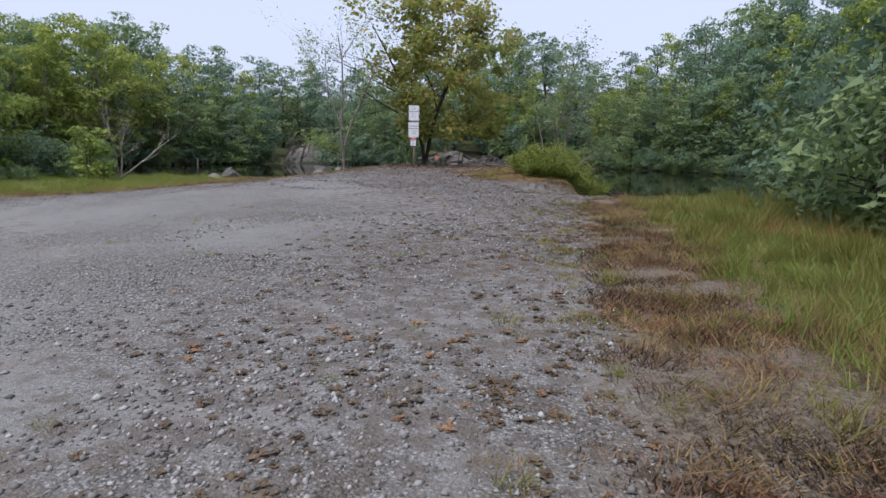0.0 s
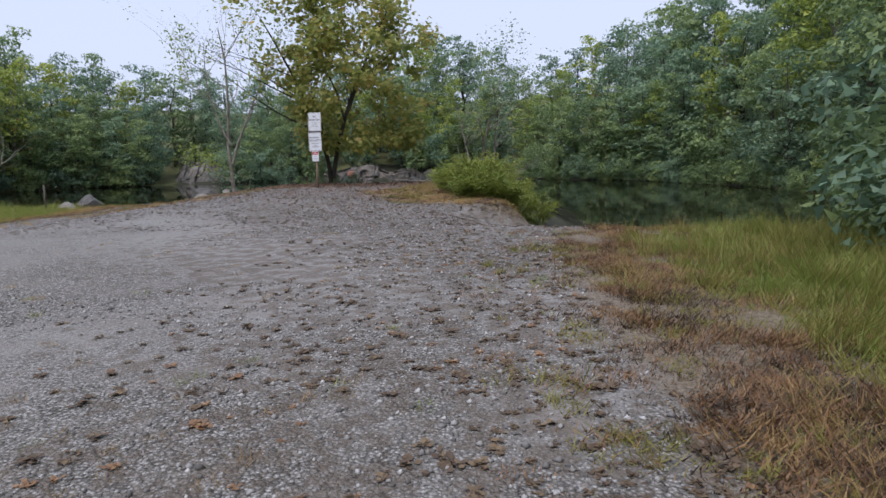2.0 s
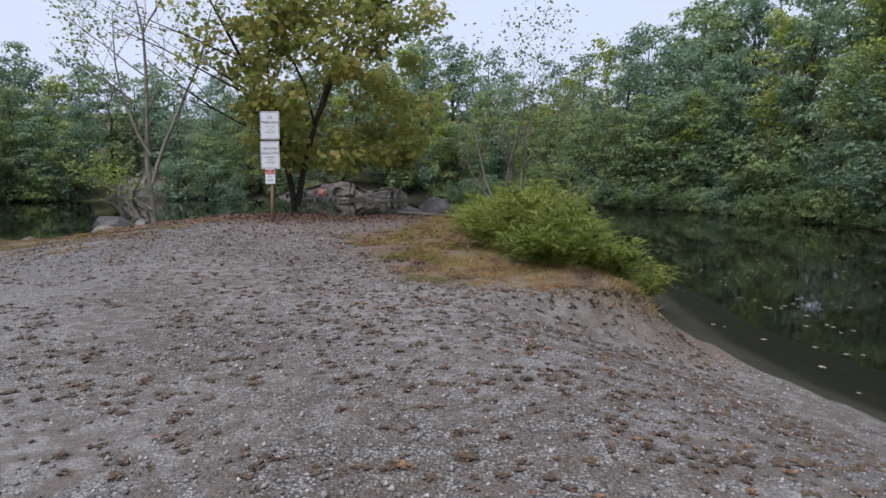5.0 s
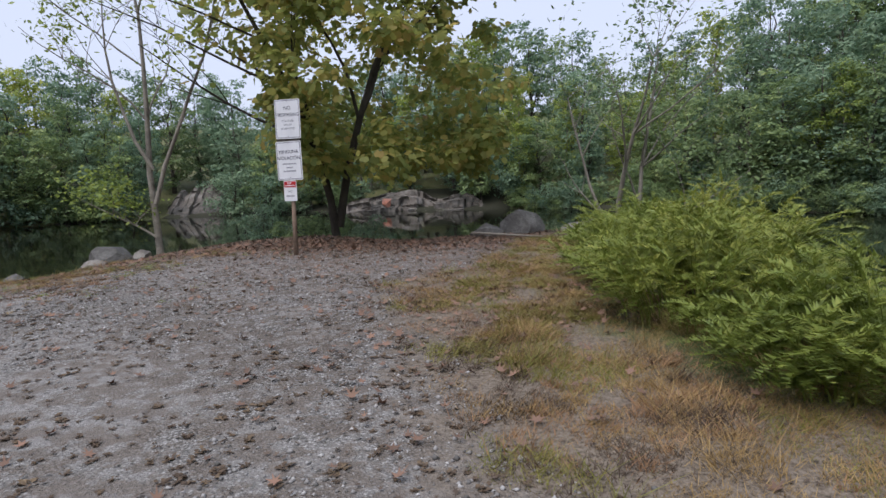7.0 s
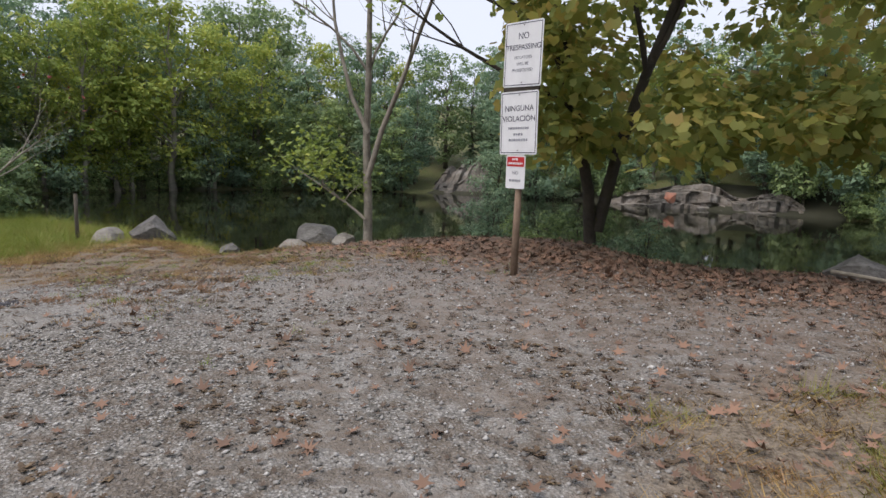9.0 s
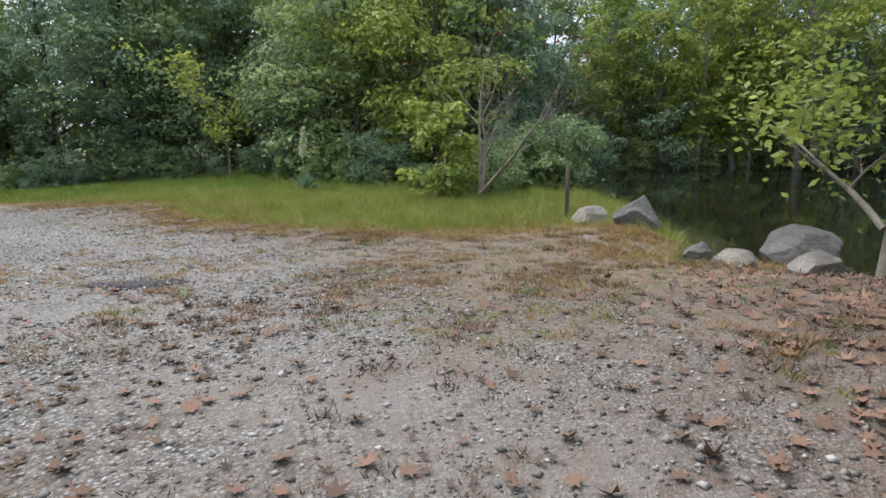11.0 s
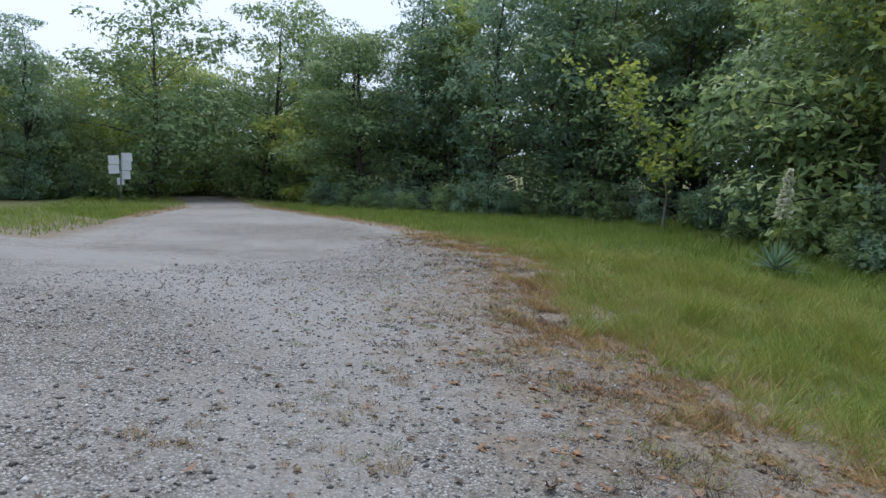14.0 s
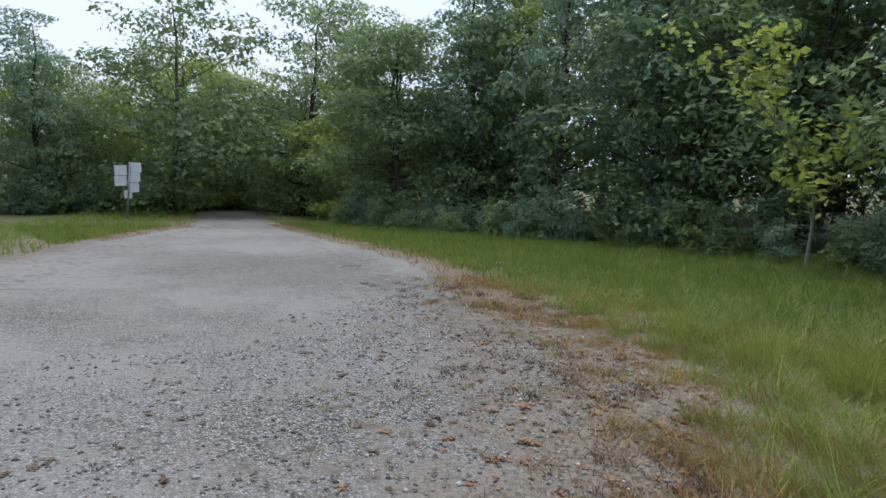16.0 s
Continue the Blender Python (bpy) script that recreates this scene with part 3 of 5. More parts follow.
# west woods, from the pond round to the track
placed(near_trees, along([(-23.2, -28), (-24.6, -20.5), (-26, -14.8), (-24.6, -10.2), (-21.2, -5), (-18.6, -1.6)], 2.3, 3.0, 45, 1), 46, (0.9, 1.15))
placed(far_trees, along([(-26.6, -28), (-27.6, -20.5), (-29, -15), (-27, -9.4), (-24, -4.5), (-20.4, 0)], 2.2, 2.0, 68, 1), 69, (1.05, 1.3))
placed(shrubs, along([(-21.3, -27), (-22.4, -20.5), (-23.6, -14), (-22.6, -9.9), (-18.6, -5.0), (-15.4, -1.6), (-14.2, -0.4)], 1.05, 0.8, 47, 2), 48, (0.45, 0.9))
placed(far_trees, along([(-30, -27), (-30.5, -14), (-26.5, -4.5), (-25.5, -2)], 3.2, 4.5, 49, 2), 50, (1.2, 1.45))
# woods over and beyond the track
placed(near_trees, along([(-5, -33), (-10, -37), (-14.6, -39.8), (-19.5, -46), (-27, -48), (-30, -42), (-26.3, -34), (-23.2, -28.5)], 2.4, 2.6, 51, 1), 52, (0.75, 1.0))
placed(shrubs, along([(-3, -29), (-8, -34), (-13.0, -37.2), (-17, -40.5), (-20.5, -45)], 1.1, 0.8, 53, 2), 54, (0.7, 1.1))
placed(far_trees, along([(5, -37), (-5, -36), (-12, -40), (-20, -50), (-32, -50), (-34, -38), (-31, -30)], 3.2, 4.5, 55, 2), 56, (0.8, 1.05))
# east woods beside the grass and along the water
placed(near_trees[1:3], along([(12.3, -30), (12.1, -24), (11.9, -19.5), (12.1, -15.6)][::-1], 2.2, 3.0, 57, 1), 58, (1.0, 1.3))
placed(far_trees[1:3], along([(14.2, -30), (14.0, -22), (14.4, -13.5)][::-1], 2.4, 2.0, 70, 1), 71, (1.0, 1.3))
placed(shrubs, along([(10.4, -29), (10.3, -24), (10.1, -19), (10.3, -15.2), (10.7, -13.6)][::-1], 1.1, 0.7, 59, 2), 60, (0.8, 1.3))
placed(near_trees, along([(18.2, -10.6), (19.6, -3), (19.9, 4)][::-1], 2.3, 3.2, 61, 1), 62, (0.95, 1.2))
placed(shrubs, along([(17.4, -10.4), (18.8, -4), (19.0, 5)][::-1], 1.1, 0.6, 63, 1), 64, (0.8, 1.4))
placed(shrubs, along([(13.2, -12.3), (17.0, -9.6), (18.1, -2), (18.1, 7), (15.0, 14.1), (8.1, 20.1), (3, 21.4)][::-1], 0.95, 0.4, 73, 1), 74, (0.55, 0.95))
placed(far_trees, along([(19.5, -30), (22, -13), (23, 2), (23, 12)][::-1], 3.2, 4.5, 65, 2), 66, (1.2, 1.5))
placed(far_trees[3:4], [(-26, 7.2), (-25.6, 10.2), (-27, 4.8), (-24.4, 14.5)], 67, (0.8, 1.0))
placed(near_trees, [(-25.2, -36.2), (-19.0, -37.8), (-27.0, -39.8), (-23.4, -45), (-21.2, -43), (-25.8, -46)], 72, (1.1, 1.4))
placed(near_trees[1:3], [(12.5, -13.7), (14.3, -12.9), (16.2, -12.2)], 75, (1.05, 1.3))
placed(shrubs[:2], [(-1.9, 3.0), (-1.2, 3.3), (-0.6, 3.6), (0.5, 3.2)], 77, (0.42, 0.6))
placed(far_trees[3:4], [(-25.4, 8.6), (-24.6, 12.4), (-26.6, 11.2), (-23.4, 16.6)], 78, (0.9, 1.15))
placed(shrubs[:2], along([(-16.2, 0.4), (-20, 1.0), (-24, 2.4)][::-1], 1.0, 0.7, 79, 2), 80, (0.8, 1.3))
placed(far_trees[1:3], [(-20.6, -0.4), (-22.6, 0.2), (-24.8, 1.0)], 81, (0.8, 1.0))
placed(shrubs, along([(12.4, -12.1), (16.7, -9.5), (17.9, -2), (17.9, 7), (14.9, 14), (8.1, 20), (4, 21)][::-1], 0.9, 0.15, 83, 1, 0.3), 84, (0.5, 0.85))
placed(shrubs, [(9.7, -16.2), (10.0, -14.8), (9.9, -17.9), (10.3, -13.4), (10.0, -19.4)], 85, (1.1, 1.35))
for o in far_trees + near_trees + shrubs:
    drop_template(o)


def limb(start, toward, length, bends, rnd, wander=0.22, lift=0.0):
    p, d = Vector(start), Vector(toward).normalized()
    pts = [p.copy()]
    for _ in range(bends):
        d = (d + Vector((rnd.uniform(-1, 1), rnd.uniform(-1, 1), rnd.uniform(-0.6, 0.6) + lift)) * wander).normalized()
        p = p + d * (length / bends)
        pts.append(p.copy())
    return pts


def branching(seed, stems, order=3, twig=0.55):
    """Limbs that fork: (points, radii) and the tips with their order."""
    rnd = random.Random(seed)
    out, tips = [], []

    def grow(start, toward, length, r, level):
        pts = limb(start, toward, length, 6, rnd, 0.16 + 0.05 * level, 0.12)
        out.append((pts, [r * (1 - 0.13 * k) for k in range(7)]))
        tips.append((pts[-1], level))
        if level >= order:
            tips.extend((p, level) for p in pts[2:])
            return
        for _ in range(4 if level else 6):
            k = rnd.randrange(2, 7)
            d = (pts[min(k + 1, 6)] - pts[k - 1]).normalized()
            side = Vector((rnd.uniform(-1, 1), rnd.uniform(-1, 1), rnd.uniform(-0.1, 0.6))).normalized()
            grow(pts[k], d * 0.7 + side * 0.8, length * twig * rnd.uniform(0.7, 1.15), r * (1 - 0.13 * k) * 0.6, level + 1)

    for start, toward, length, r in stems:
        grow(start, toward, length, r, 0)
    return out, tips


def limbs_mesh(name, limbs, mat):
    verts, faces = [], []
    for pts, radii in limbs:
        tube(verts, faces, pts, radii, 7 if radii[0] > 0.04 else 4, False)
    return mesh_of(name, verts, faces, mat, True)


LOBES = np.array([(0, -0.5), (0.44, -0.24), (0.28, 0.02), (0.44, 0.3), (0, 0.58), (-0.44, 0.3), (-0.28, 0.02), (-0.44, -0.24)])


def lobed_leaves(rng, c, normal, size):
    """Flat five-lobed leaves about the centres c, facing along normal."""
    n = len(c)
    normal = normal / np.linalg.norm(normal, axis=1)[:, None]
    a = np.cross(normal, rng.normal(0, 1, (n, 3)))
    a /= np.linalg.norm(a, axis=1)[:, None]
    b = np.cross(normal, a)
    s = (size * rng.uniform(0.6, 1.25, n))[:, None, None]
    fold = np.abs(LOBES[None, :, 0:1]) * rng.uniform(-0.3, 0.5, (n, 1, 1))
    return c[:, None] + (a[:, None] * LOBES[None, :, 0:1] + b[:, None] * LOBES[None, :, 1:2] + normal[:, None] * fold) * s


def build_sycamore():
    x, y = -0.2, 3.0
    ob = thing("sycamore_tree", "broad sycamore with leaves turning yellow and brown", "tree", (x, y, ground_at(x, y)))
    rng = np.random.default_rng(5)
    limbs, tips = branching(7, [((0, 0, -0.3), (0.0, 0, 1), 6.8, 0.095), ((0.05, 0, 0.25), (0.24, 0.1, 1), 6.8, 0.095)], 3, 0.56)
    hang("trunk", limbs_mesh("sycamore_trunk", limbs, M_DARKBARK), ob, "dark forked trunk and limbs")
    pts = np.array([tuple(p) for p, lv in tips if lv >= 2 and p.z > 1.7 and -2.1 < p.x < 3.9])
    own = pts[rng.integers(0, len(pts), 6500)] + rng.normal(0, 0.28, (6500, 3))
    lumps = []
    while len(lumps) < 115:
        a, r, h = rng.uniform(0, 6.28), rng.uniform(0.35, 1) ** 0.5, rng.uniform(0, 1) ** 1.5
        reach = 2.75 * math.sin(math.pi * (0.2 + 0.78 * h)) ** 0.6
        lumps.append((math.cos(a) * r * reach + 0.8 + 0.6 * (1 - h), math.sin(a) * r * reach, 1.5 + 6.5 * h, rng.uniform(0.4, 0.75)))
    lumps = np.array(lumps)
    pick = lumps[rng.integers(0, len(lumps), 10000)]
    d = rng.normal(0, 1, (10000, 3))
    d /= np.linalg.norm(d, axis=1)[:, None]
    c = np.concatenate([own, pick[:, :3] + d * pick[:, 3:] * rng.uniform(0.4, 1.1, (10000, 1)) * np.array([1, 1, 0.7])])
    face = np.concatenate([rng.normal(0, 0.6, (6500, 3)) + np.array([0, 0, 1]), d * 0.7 + rng.normal(0, 0.45, (10000, 3)) + np.array([0, -0.1, 0.7])])
    hang("crown", quads_mesh("sycamore_crown", lobed_leaves(rng, c, face, 0.155), M_AUTUMN, 8), ob, "thinning yellow, brown and green leaves")


def build_sparse_tree(name, label, at, stems, seed, bark, leaf_mat, count, leaf=0.1, order=3, twig=0.5, low=0.3):
    ob = thing(name, label, "tree", (*at, ground_at(*at)))
    limbs, tips = branching(seed, stems, order, twig)
    hang("trunk", limbs_mesh(name + "_limbs", limbs, bark), ob)
    if count:
        rng = np.random.default_rng(seed)
        pts = np.array([tuple(p) for p, lv in tips if p.z > low])
        pick = pts[rng.integers(0, len(pts), count)]
        hang("crown", quads_mesh(name + "_leaves", leaf_pieces(rng, pick, leaf, 0.2, 0.6, 0.2), leaf_mat), ob, "thin scatter of leaves")
    return ob


build_sycamore()
build_sparse_tree("sapling_tree", "slim pale-trunked tree losing its leaves beside the pond", (-3.75, 2.2),
                  [((0, 0, -0.3), (-0.03, 0, 1), 6.4, 0.085), ((0, 0, 1.2), (0.3, 0.1, 1), 4.8, 0.05), ((0, 0, 1.9), (-0.4, -0.1, 1), 3.8, 0.042), ((-0.05, 0, 0.5), (-0.9, 0, 0.75), 1.5, 0.035)],
                  8, M_PALEBARK, M_LIGHTLEAF, 2600, 0.1, 3, 0.42)
build_sparse_tree("bare_tree", "pale many-stemmed tree with few leaves at the water's edge", (5.7, 3.3),
                  [((0, 0, -0.3), (-0.1, 0, 1), 4.4, 0.07), ((0.1, 0, -0.3), (0.22, 0, 1), 4.4, 0.06), ((-0.1, 0.1, -0.3), (-0.3, 0.1, 1), 3.8, 0.05), ((0.1, 0, 0.1), (0.8, 0, 0.65), 2.8, 0.035)],
                  9, M_PALEBARK, M_LEAF, 2600, 0.1, 2, 0.5)
build_sparse_tree("dead_tree", "leaning grey dead tree with bare forked branches", (-13.0, -0.8),
                  [((0, 0, -0.2), (0.1, 0.1, 1), 2.6, 0.06), ((0.1, 0, 0.2), (0.75, 0.6, 0.8), 3.0, 0.05), ((0, 0, 0), (-0.2, -0.1, 1), 3.6, 0.04)],
                  10, M_PALEBARK, M_REDLEAF, 90, 0.09, 3, 0.5, 2.6)
build_sparse_tree("arching_sapling", "thin arching sapling with bright yellow-green leaves", (-22.3, -10.2),
                  [((0, 0, -0.2), (0.02, 0.02, 1), 2.3, 0.05), ((0.03, 0, 2.0), (0.5, -0.6, 0.62), 3.0, 0.035)],
                  15, M_PALEBARK, M_LIGHTLEAF, 700, 0.2, 1, 0.55, 1.4)
young = make_tree("young_tree", tree_meshes("young", 16, 2.5, 1.05, 2600, 0.13, M_LIGHTLEAF, M_BARK, 0.08, 24, 3, 0.02, peak=0.3), "bushy yellow-green young tree beside the dead tree")
young.matrix_basis = pose(-13.8, -1.7, ground_at(-13.8, -1.7) - 0.05)



def build_weed_bush(at, size, seed, stems=120):
    """A mound of tall feathery weeds: arching plumes set with narrow leaves that hang outwards."""
    rng, rnd = np.random.default_rng(seed), random.Random(seed)
    ob = thing("weed_bush", "dense clump of tall feathery green weeds on the bank", "bush", (*at, 0), group="weed bushes")
    verts, faces, cents, along_dir = [], [], [], []
    for _ in range(stems):
        a, r = rnd.uniform(0, 6.28), math.sqrt(rnd.random())
        bx, by = math.cos(a) * r * size[0] * 0.75, math.sin(a) * r * size[1] * 0.75
        h = size[2] * rnd.uniform(0.7, 1.12) * (1 - 0.5 * r * r)
        g = ground_at(at[0] + bx, at[1] + by)
        out = Vector((math.cos(a) * r + rnd.uniform(-0.4, 0.4), math.sin(a) * r + rnd.uniform(-0.4, 0.4), 0)) * 0.6
        pts = [Vector((bx, by, g - 0.05)) + out * (k / 5) ** 1.7 * h * 0.9 + Vector((0, 0, h * (k / 5) * (1 - 0.14 * k / 5))) for k in range(6)]
        tube(verts, faces, pts, [0.006, 0.006, 0.005, 0.004, 0.003, 0.002], 3, False)
        for k in range(9):
            f = rnd.uniform(0.3, 1.0) * 5
            i = min(4, int(f))
            root = pts[i].lerp(pts[i + 1], f - i)
            shoot = (Vector((rnd.uniform(-1, 1), rnd.uniform(-1, 1), rnd.uniform(0.1, 1.0))) + out * 1.4).normalized() * rnd.uniform(0.16, 0.34) * (0.6 + 0.4 * size[2])
            side = shoot.cross(Vector((0, 0, 1))).normalized()
            for q in range(1, 15):
                w = q / 14
                p = root + shoot * w + Vector((0, 0, -0.09 * w * w))
                for sgn in (-1, 1):
                    d = (shoot.normalized() * 0.8 + side * sgn * 0.9 + Vector((rnd.uniform(-0.3, 0.3), rnd.uniform(-0.3, 0.3), rnd.uniform(-0.2, 0.4)))).normalized()
                    cents.append(tuple(p))
                    along_dir.append(tuple(d * rnd.uniform(0.05, 0.085) * (1.15 - 0.6 * w)))
    c, d = np.array(cents), np.array(along_dir)
    u = np.cross(d, rng.normal(0, 0.3, d.shape) + np.array([0, 0, 1.0])) * 0.13
    hang("stem", mesh_of("weed_stems", verts, faces, M_FERN), ob)
    hang("leaves", quads_mesh("weed_leaves", np.stack([c - u, c + u, c + d], 1), M_FERN, 3), ob)


build_weed_bush((5.75, -5.75), (0.95, 0.95, 0.85), 71)
build_weed_bush((5.25, -4.3), (0.95, 1.0, 1.15), 72)
build_weed_bush((6.55, -4.4), (0.85, 0.9, 1.0), 75, 90)
build_weed_bush((5.05, -2.5), (0.95, 1.05, 1.05), 73)
build_weed_bush((6.1, -2.4), (0.9, 1.0, 1.25), 76, 90)
build_weed_bush((5.4, -0.7), (0.95, 1.0, 0.95), 77, 100)
build_weed_bush((5.7, 0.6), (0.75, 0.9, 0.8), 74, 80)


# ---- rocks and the quarry face ----
def rock_mesh(name, size, seed, mat, flat=0.0):
    """A worn boulder: a rounded block broken by facets and pitted."""
    bm = bmesh.new()
    bmesh.ops.create_icosphere(bm, subdivisions=4, radius=1)
    rnd = random.Random(seed)
    cuts = [(Vector((rnd.uniform(-1, 1), rnd.uniform(-1, 1), rnd.uniform(-0.3, 1))).normalized(), rnd.uniform(0.5, 0.82)) for _ in range(15)]
    if flat:
        cuts.append((Vector((0.05, 0.1, 1)).normalized(), flat))
    for v in bm.verts:
        p = v.co.copy()
        for n, d in cuts:
            k = p.dot(n)
            if k > d:
                p -= n * (k - d)
        p *= 1 + 0.07 * noise.noise(p * 2.2 + Vector((seed, 0, 0))) + 0.03 * noise.noise(p * 7 + Vector((0, seed, 0)))
        v.co = Vector((p.x * size[0], p.y * size[1], p.z * size[2]))
    me = bpy.data.meshes.new(name)
    bm.to_mesh(me)
    bm.free()
    me.materials.append(mat)
    return me


def boulder(at, size, seed, mat, label, turn=0.0, sink=0.3, flat=0.0, lift=0.0):
    ob = new("boulder", rock_mesh("boulder", size, seed, mat, flat))
    ob.matrix_basis = pose(at[0], at[1], max(ground_at(*at), WATER) + size[2] * (1 - sink) - size[2] * sink * 0.4 + lift, 0, 0, turn)
    return tagged(ob, label, "rock", "shore boulders")


boulder((-9.2, 1.8), (0.5, 0.42, 0.36), 3, M_ROCK, "grey rounded boulder at the pond's edge", 20)
boulder((-9.6, 1.0), (0.46, 0.36, 0.25), 4, M_PALEROCK, "pale flat-topped boulder in the grass", -10, 0.3, 0.6)
boulder((-4.85, 2.15), (0.66, 0.42, 0.32), 5, M_ROCK, "dark slab of rock with a pale top by the water", -15, 0.15, 0.6, 0.1)
boulder((-4.75, 1.5), (0.36, 0.26, 0.17), 6, M_PALEROCK, "low pale stone half sunk in the dirt", 10, 0.45, 0.6)
boulder((1.15, 2.75), (0.9, 0.4, 0.22), 7, M_PALEROCK, "long low grey stone by the water", -8, 0.45, 0.6)
boulder((2.3, 2.8), (0.6, 0.35, 0.2), 8, M_ROCK, "low dark flat stone by the water", 5, 0.45, 0.55)
boulder((3.0, 2.3), (0.34, 0.28, 0.2), 9, M_ROCK, "small rounded brown-grey stone", 0, 0.4)
boulder((3.7, 2.75), (0.5, 0.4, 0.38), 10, M_ROCK, "large angular dark grey boulder", 30, 0.3)
boulder((4.75, 2.7), (0.42, 0.3, 0.18), 12, M_PALEROCK, "low pale stone beside the boulder", 0, 0.4, 0.6)
boulder((5.15, 2.3), (0.36, 0.3, 0.28), 13, M_ROCK, "mossy rounded stone beside the weeds", 0, 0.35)
boulder((6.3, 2.4), (0.6, 0.35, 0.2), 14, M_PALEROCK, "long pale stone behind the weeds", 0, 0.4, 0.6)
boulder((-7.0, 2.0), (0.3, 0.22, 0.16), 15, M_ROCK, "small stone at the waterline", 0, 0.4)
boulder((-3.9, 1.75), (0.25, 0.2, 0.14), 16, M_PALEROCK, "small pale stone at the lot's edge", 0, 0.4)


def build_cliff(name, label, a, b, height, seed, lean=0.3):
    """A quarried rock face between a and b, stepped and broken."""
    ax, ay, bx, by = *a, *b
    n, m = 110, 34
    length = math.hypot(bx - ax, by - ay)
    nx, ny = (by - ay) / length, -(bx - ax) / length
    verts, faces = [], []
    for j in range(m):
        for i in range(n):
            u, w = i / (n - 1), j / (m - 1)
            top = height * (0.55 + 0.45 * math.sin(math.pi * u) ** 0.6) * (0.85 + 0.3 * noise.noise((u * 5, seed, 0)))
            wob = 0.5 * noise.noise((u * length * 0.8, w * height * 0.6, seed + 9))
            ledge = 0.3 * math.floor(w * 2.4 + 0.7 * noise.noise((u * 4, 0, seed)))
            push = 0.3 * noise.cell((u * length * 1.1 + wob, w * 1.3, seed)) + 0.16 * noise.cell((u * length * 2.9 + wob, w * 2.1 + wob, seed)) + 0.1 * noise.noise((u * length * 3, w * height * 2, seed)) - ledge - lean * w * height
            verts.append((ax + (bx - ax) * u + nx * push, ay + (by - ay) * u + ny * push, WATER - 0.4 + w * top))
    for j in range(m - 1):
        for i in range(n - 1):
            k = j * n + i
            faces.append((k, k + 1, k + n + 1, k + n))
    return tagged(new(name, mesh_of(name, verts, faces, M_CLIFF, False)), label, "cliff", kind="structure")


build_cliff("rock_face", "tan and grey quarried rock slope above the pond", (-16.6, 22.0), (-13.4, 22.5), 2.4, 3.3, 0.95)
build_cliff("rock_face", "low pale quarried rock face at the waterline", (-6.4, 22.2), (1.6, 21.5), 1.55, 8.1, 0.12)
stain = rock_mesh("red_paint_patch", (0.3, 0.12, 0.32), 19, M_REDPAINT, 0.5)
ob = new("painted_rock", stain)
ob.matrix_basis = pose(-3.2, 21.0, WATER + 0.55)
tagged(ob, "rock daubed with faded red paint at the waterline", "rock")


# ---- signs ----
def text_mesh(name, words, size, mat):
    cu = bpy.data.curves.new(name, "FONT")
    cu.body, cu.size, cu.align_x, cu.align_y, cu.extrude = words, size, "CENTER", "CENTER", 0.0008
    tmp = bpy.data.objects.new(name, cu)
    scene.collection.objects.link(tmp)
    bpy.context.view_layer.update()
    me = bpy.data.meshes.new_from_object(tmp.evaluated_get(bpy.context.evaluated_depsgraph_get()))
    bpy.data.objects.remove(tmp)
    me.materials.clear()
    me.materials.append(mat)
    return me


def panel_mesh(name, w, h, t, mat, curl=0.0, r=0.02):
    """A thin sheet with rounded corners in the xz plane, its face towards -y, gently bent."""
    ring = []
    for cx, cz, a0 in ((w / 2 - r, h / 2 - r, 0), (-w / 2 + r, h / 2 - r, 90), (-w / 2 + r, -h / 2 + r, 180), (w / 2 - r, -h / 2 + r, 270)):
        for k in range(5):
            a = radians(a0 + 22.5 * k)
            ring.append((cx + r * math.cos(a), cz + r * math.sin(a)))
    def bend(x, z):
        return curl * math.sin(z / h * 2.6 + 0.6) + curl * 0.6 * math.sin(x / w * 3.0)
    n = len(ring)
    verts = [(x, -t / 2 + bend(x, z), z) for x, z in ring] + [(x, t / 2 + bend(x, z), z) for x, z in ring]
    faces = [list(range(n))[::-1], list(range(n, 2 * n))] + [(i, (i + 1) % n, n + (i + 1) % n, n + i) for i in range(n)]
    return mesh_of(name, verts, faces, mat)


def border_mesh(w, h, t, mat):
    verts, faces = [], []
    for lo, hi in (((-w / 2, 0, h / 2 - t), (w / 2, 0.001, h / 2)), ((-w / 2, 0, -h / 2), (w / 2, 0.001, -h / 2 + t)),
                   ((-w / 2, 0, -h / 2 + t), (-w / 2 + t, 0.001, h / 2 - t)), ((w / 2 - t, 0, -h / 2 + t), (w / 2, 0.001, h / 2 - t))):
        box(verts, faces, lo, hi)
    return mesh_of("border", verts, faces, mat)


def bar_mesh(w, h, mat):
    verts, faces = [], []
    x = -w / 2
    rnd = random.Random(int(w * 1000))
    while x < w / 2 - 0.01:
        k = min(rnd.uniform(0.014, 0.03), w / 2 - x)
        box(verts, faces, (x, 0, -h / 2), (x + k, 0.001, h / 2))
        x += k + 0.008
    return mesh_of("text_bars", verts, faces, mat)


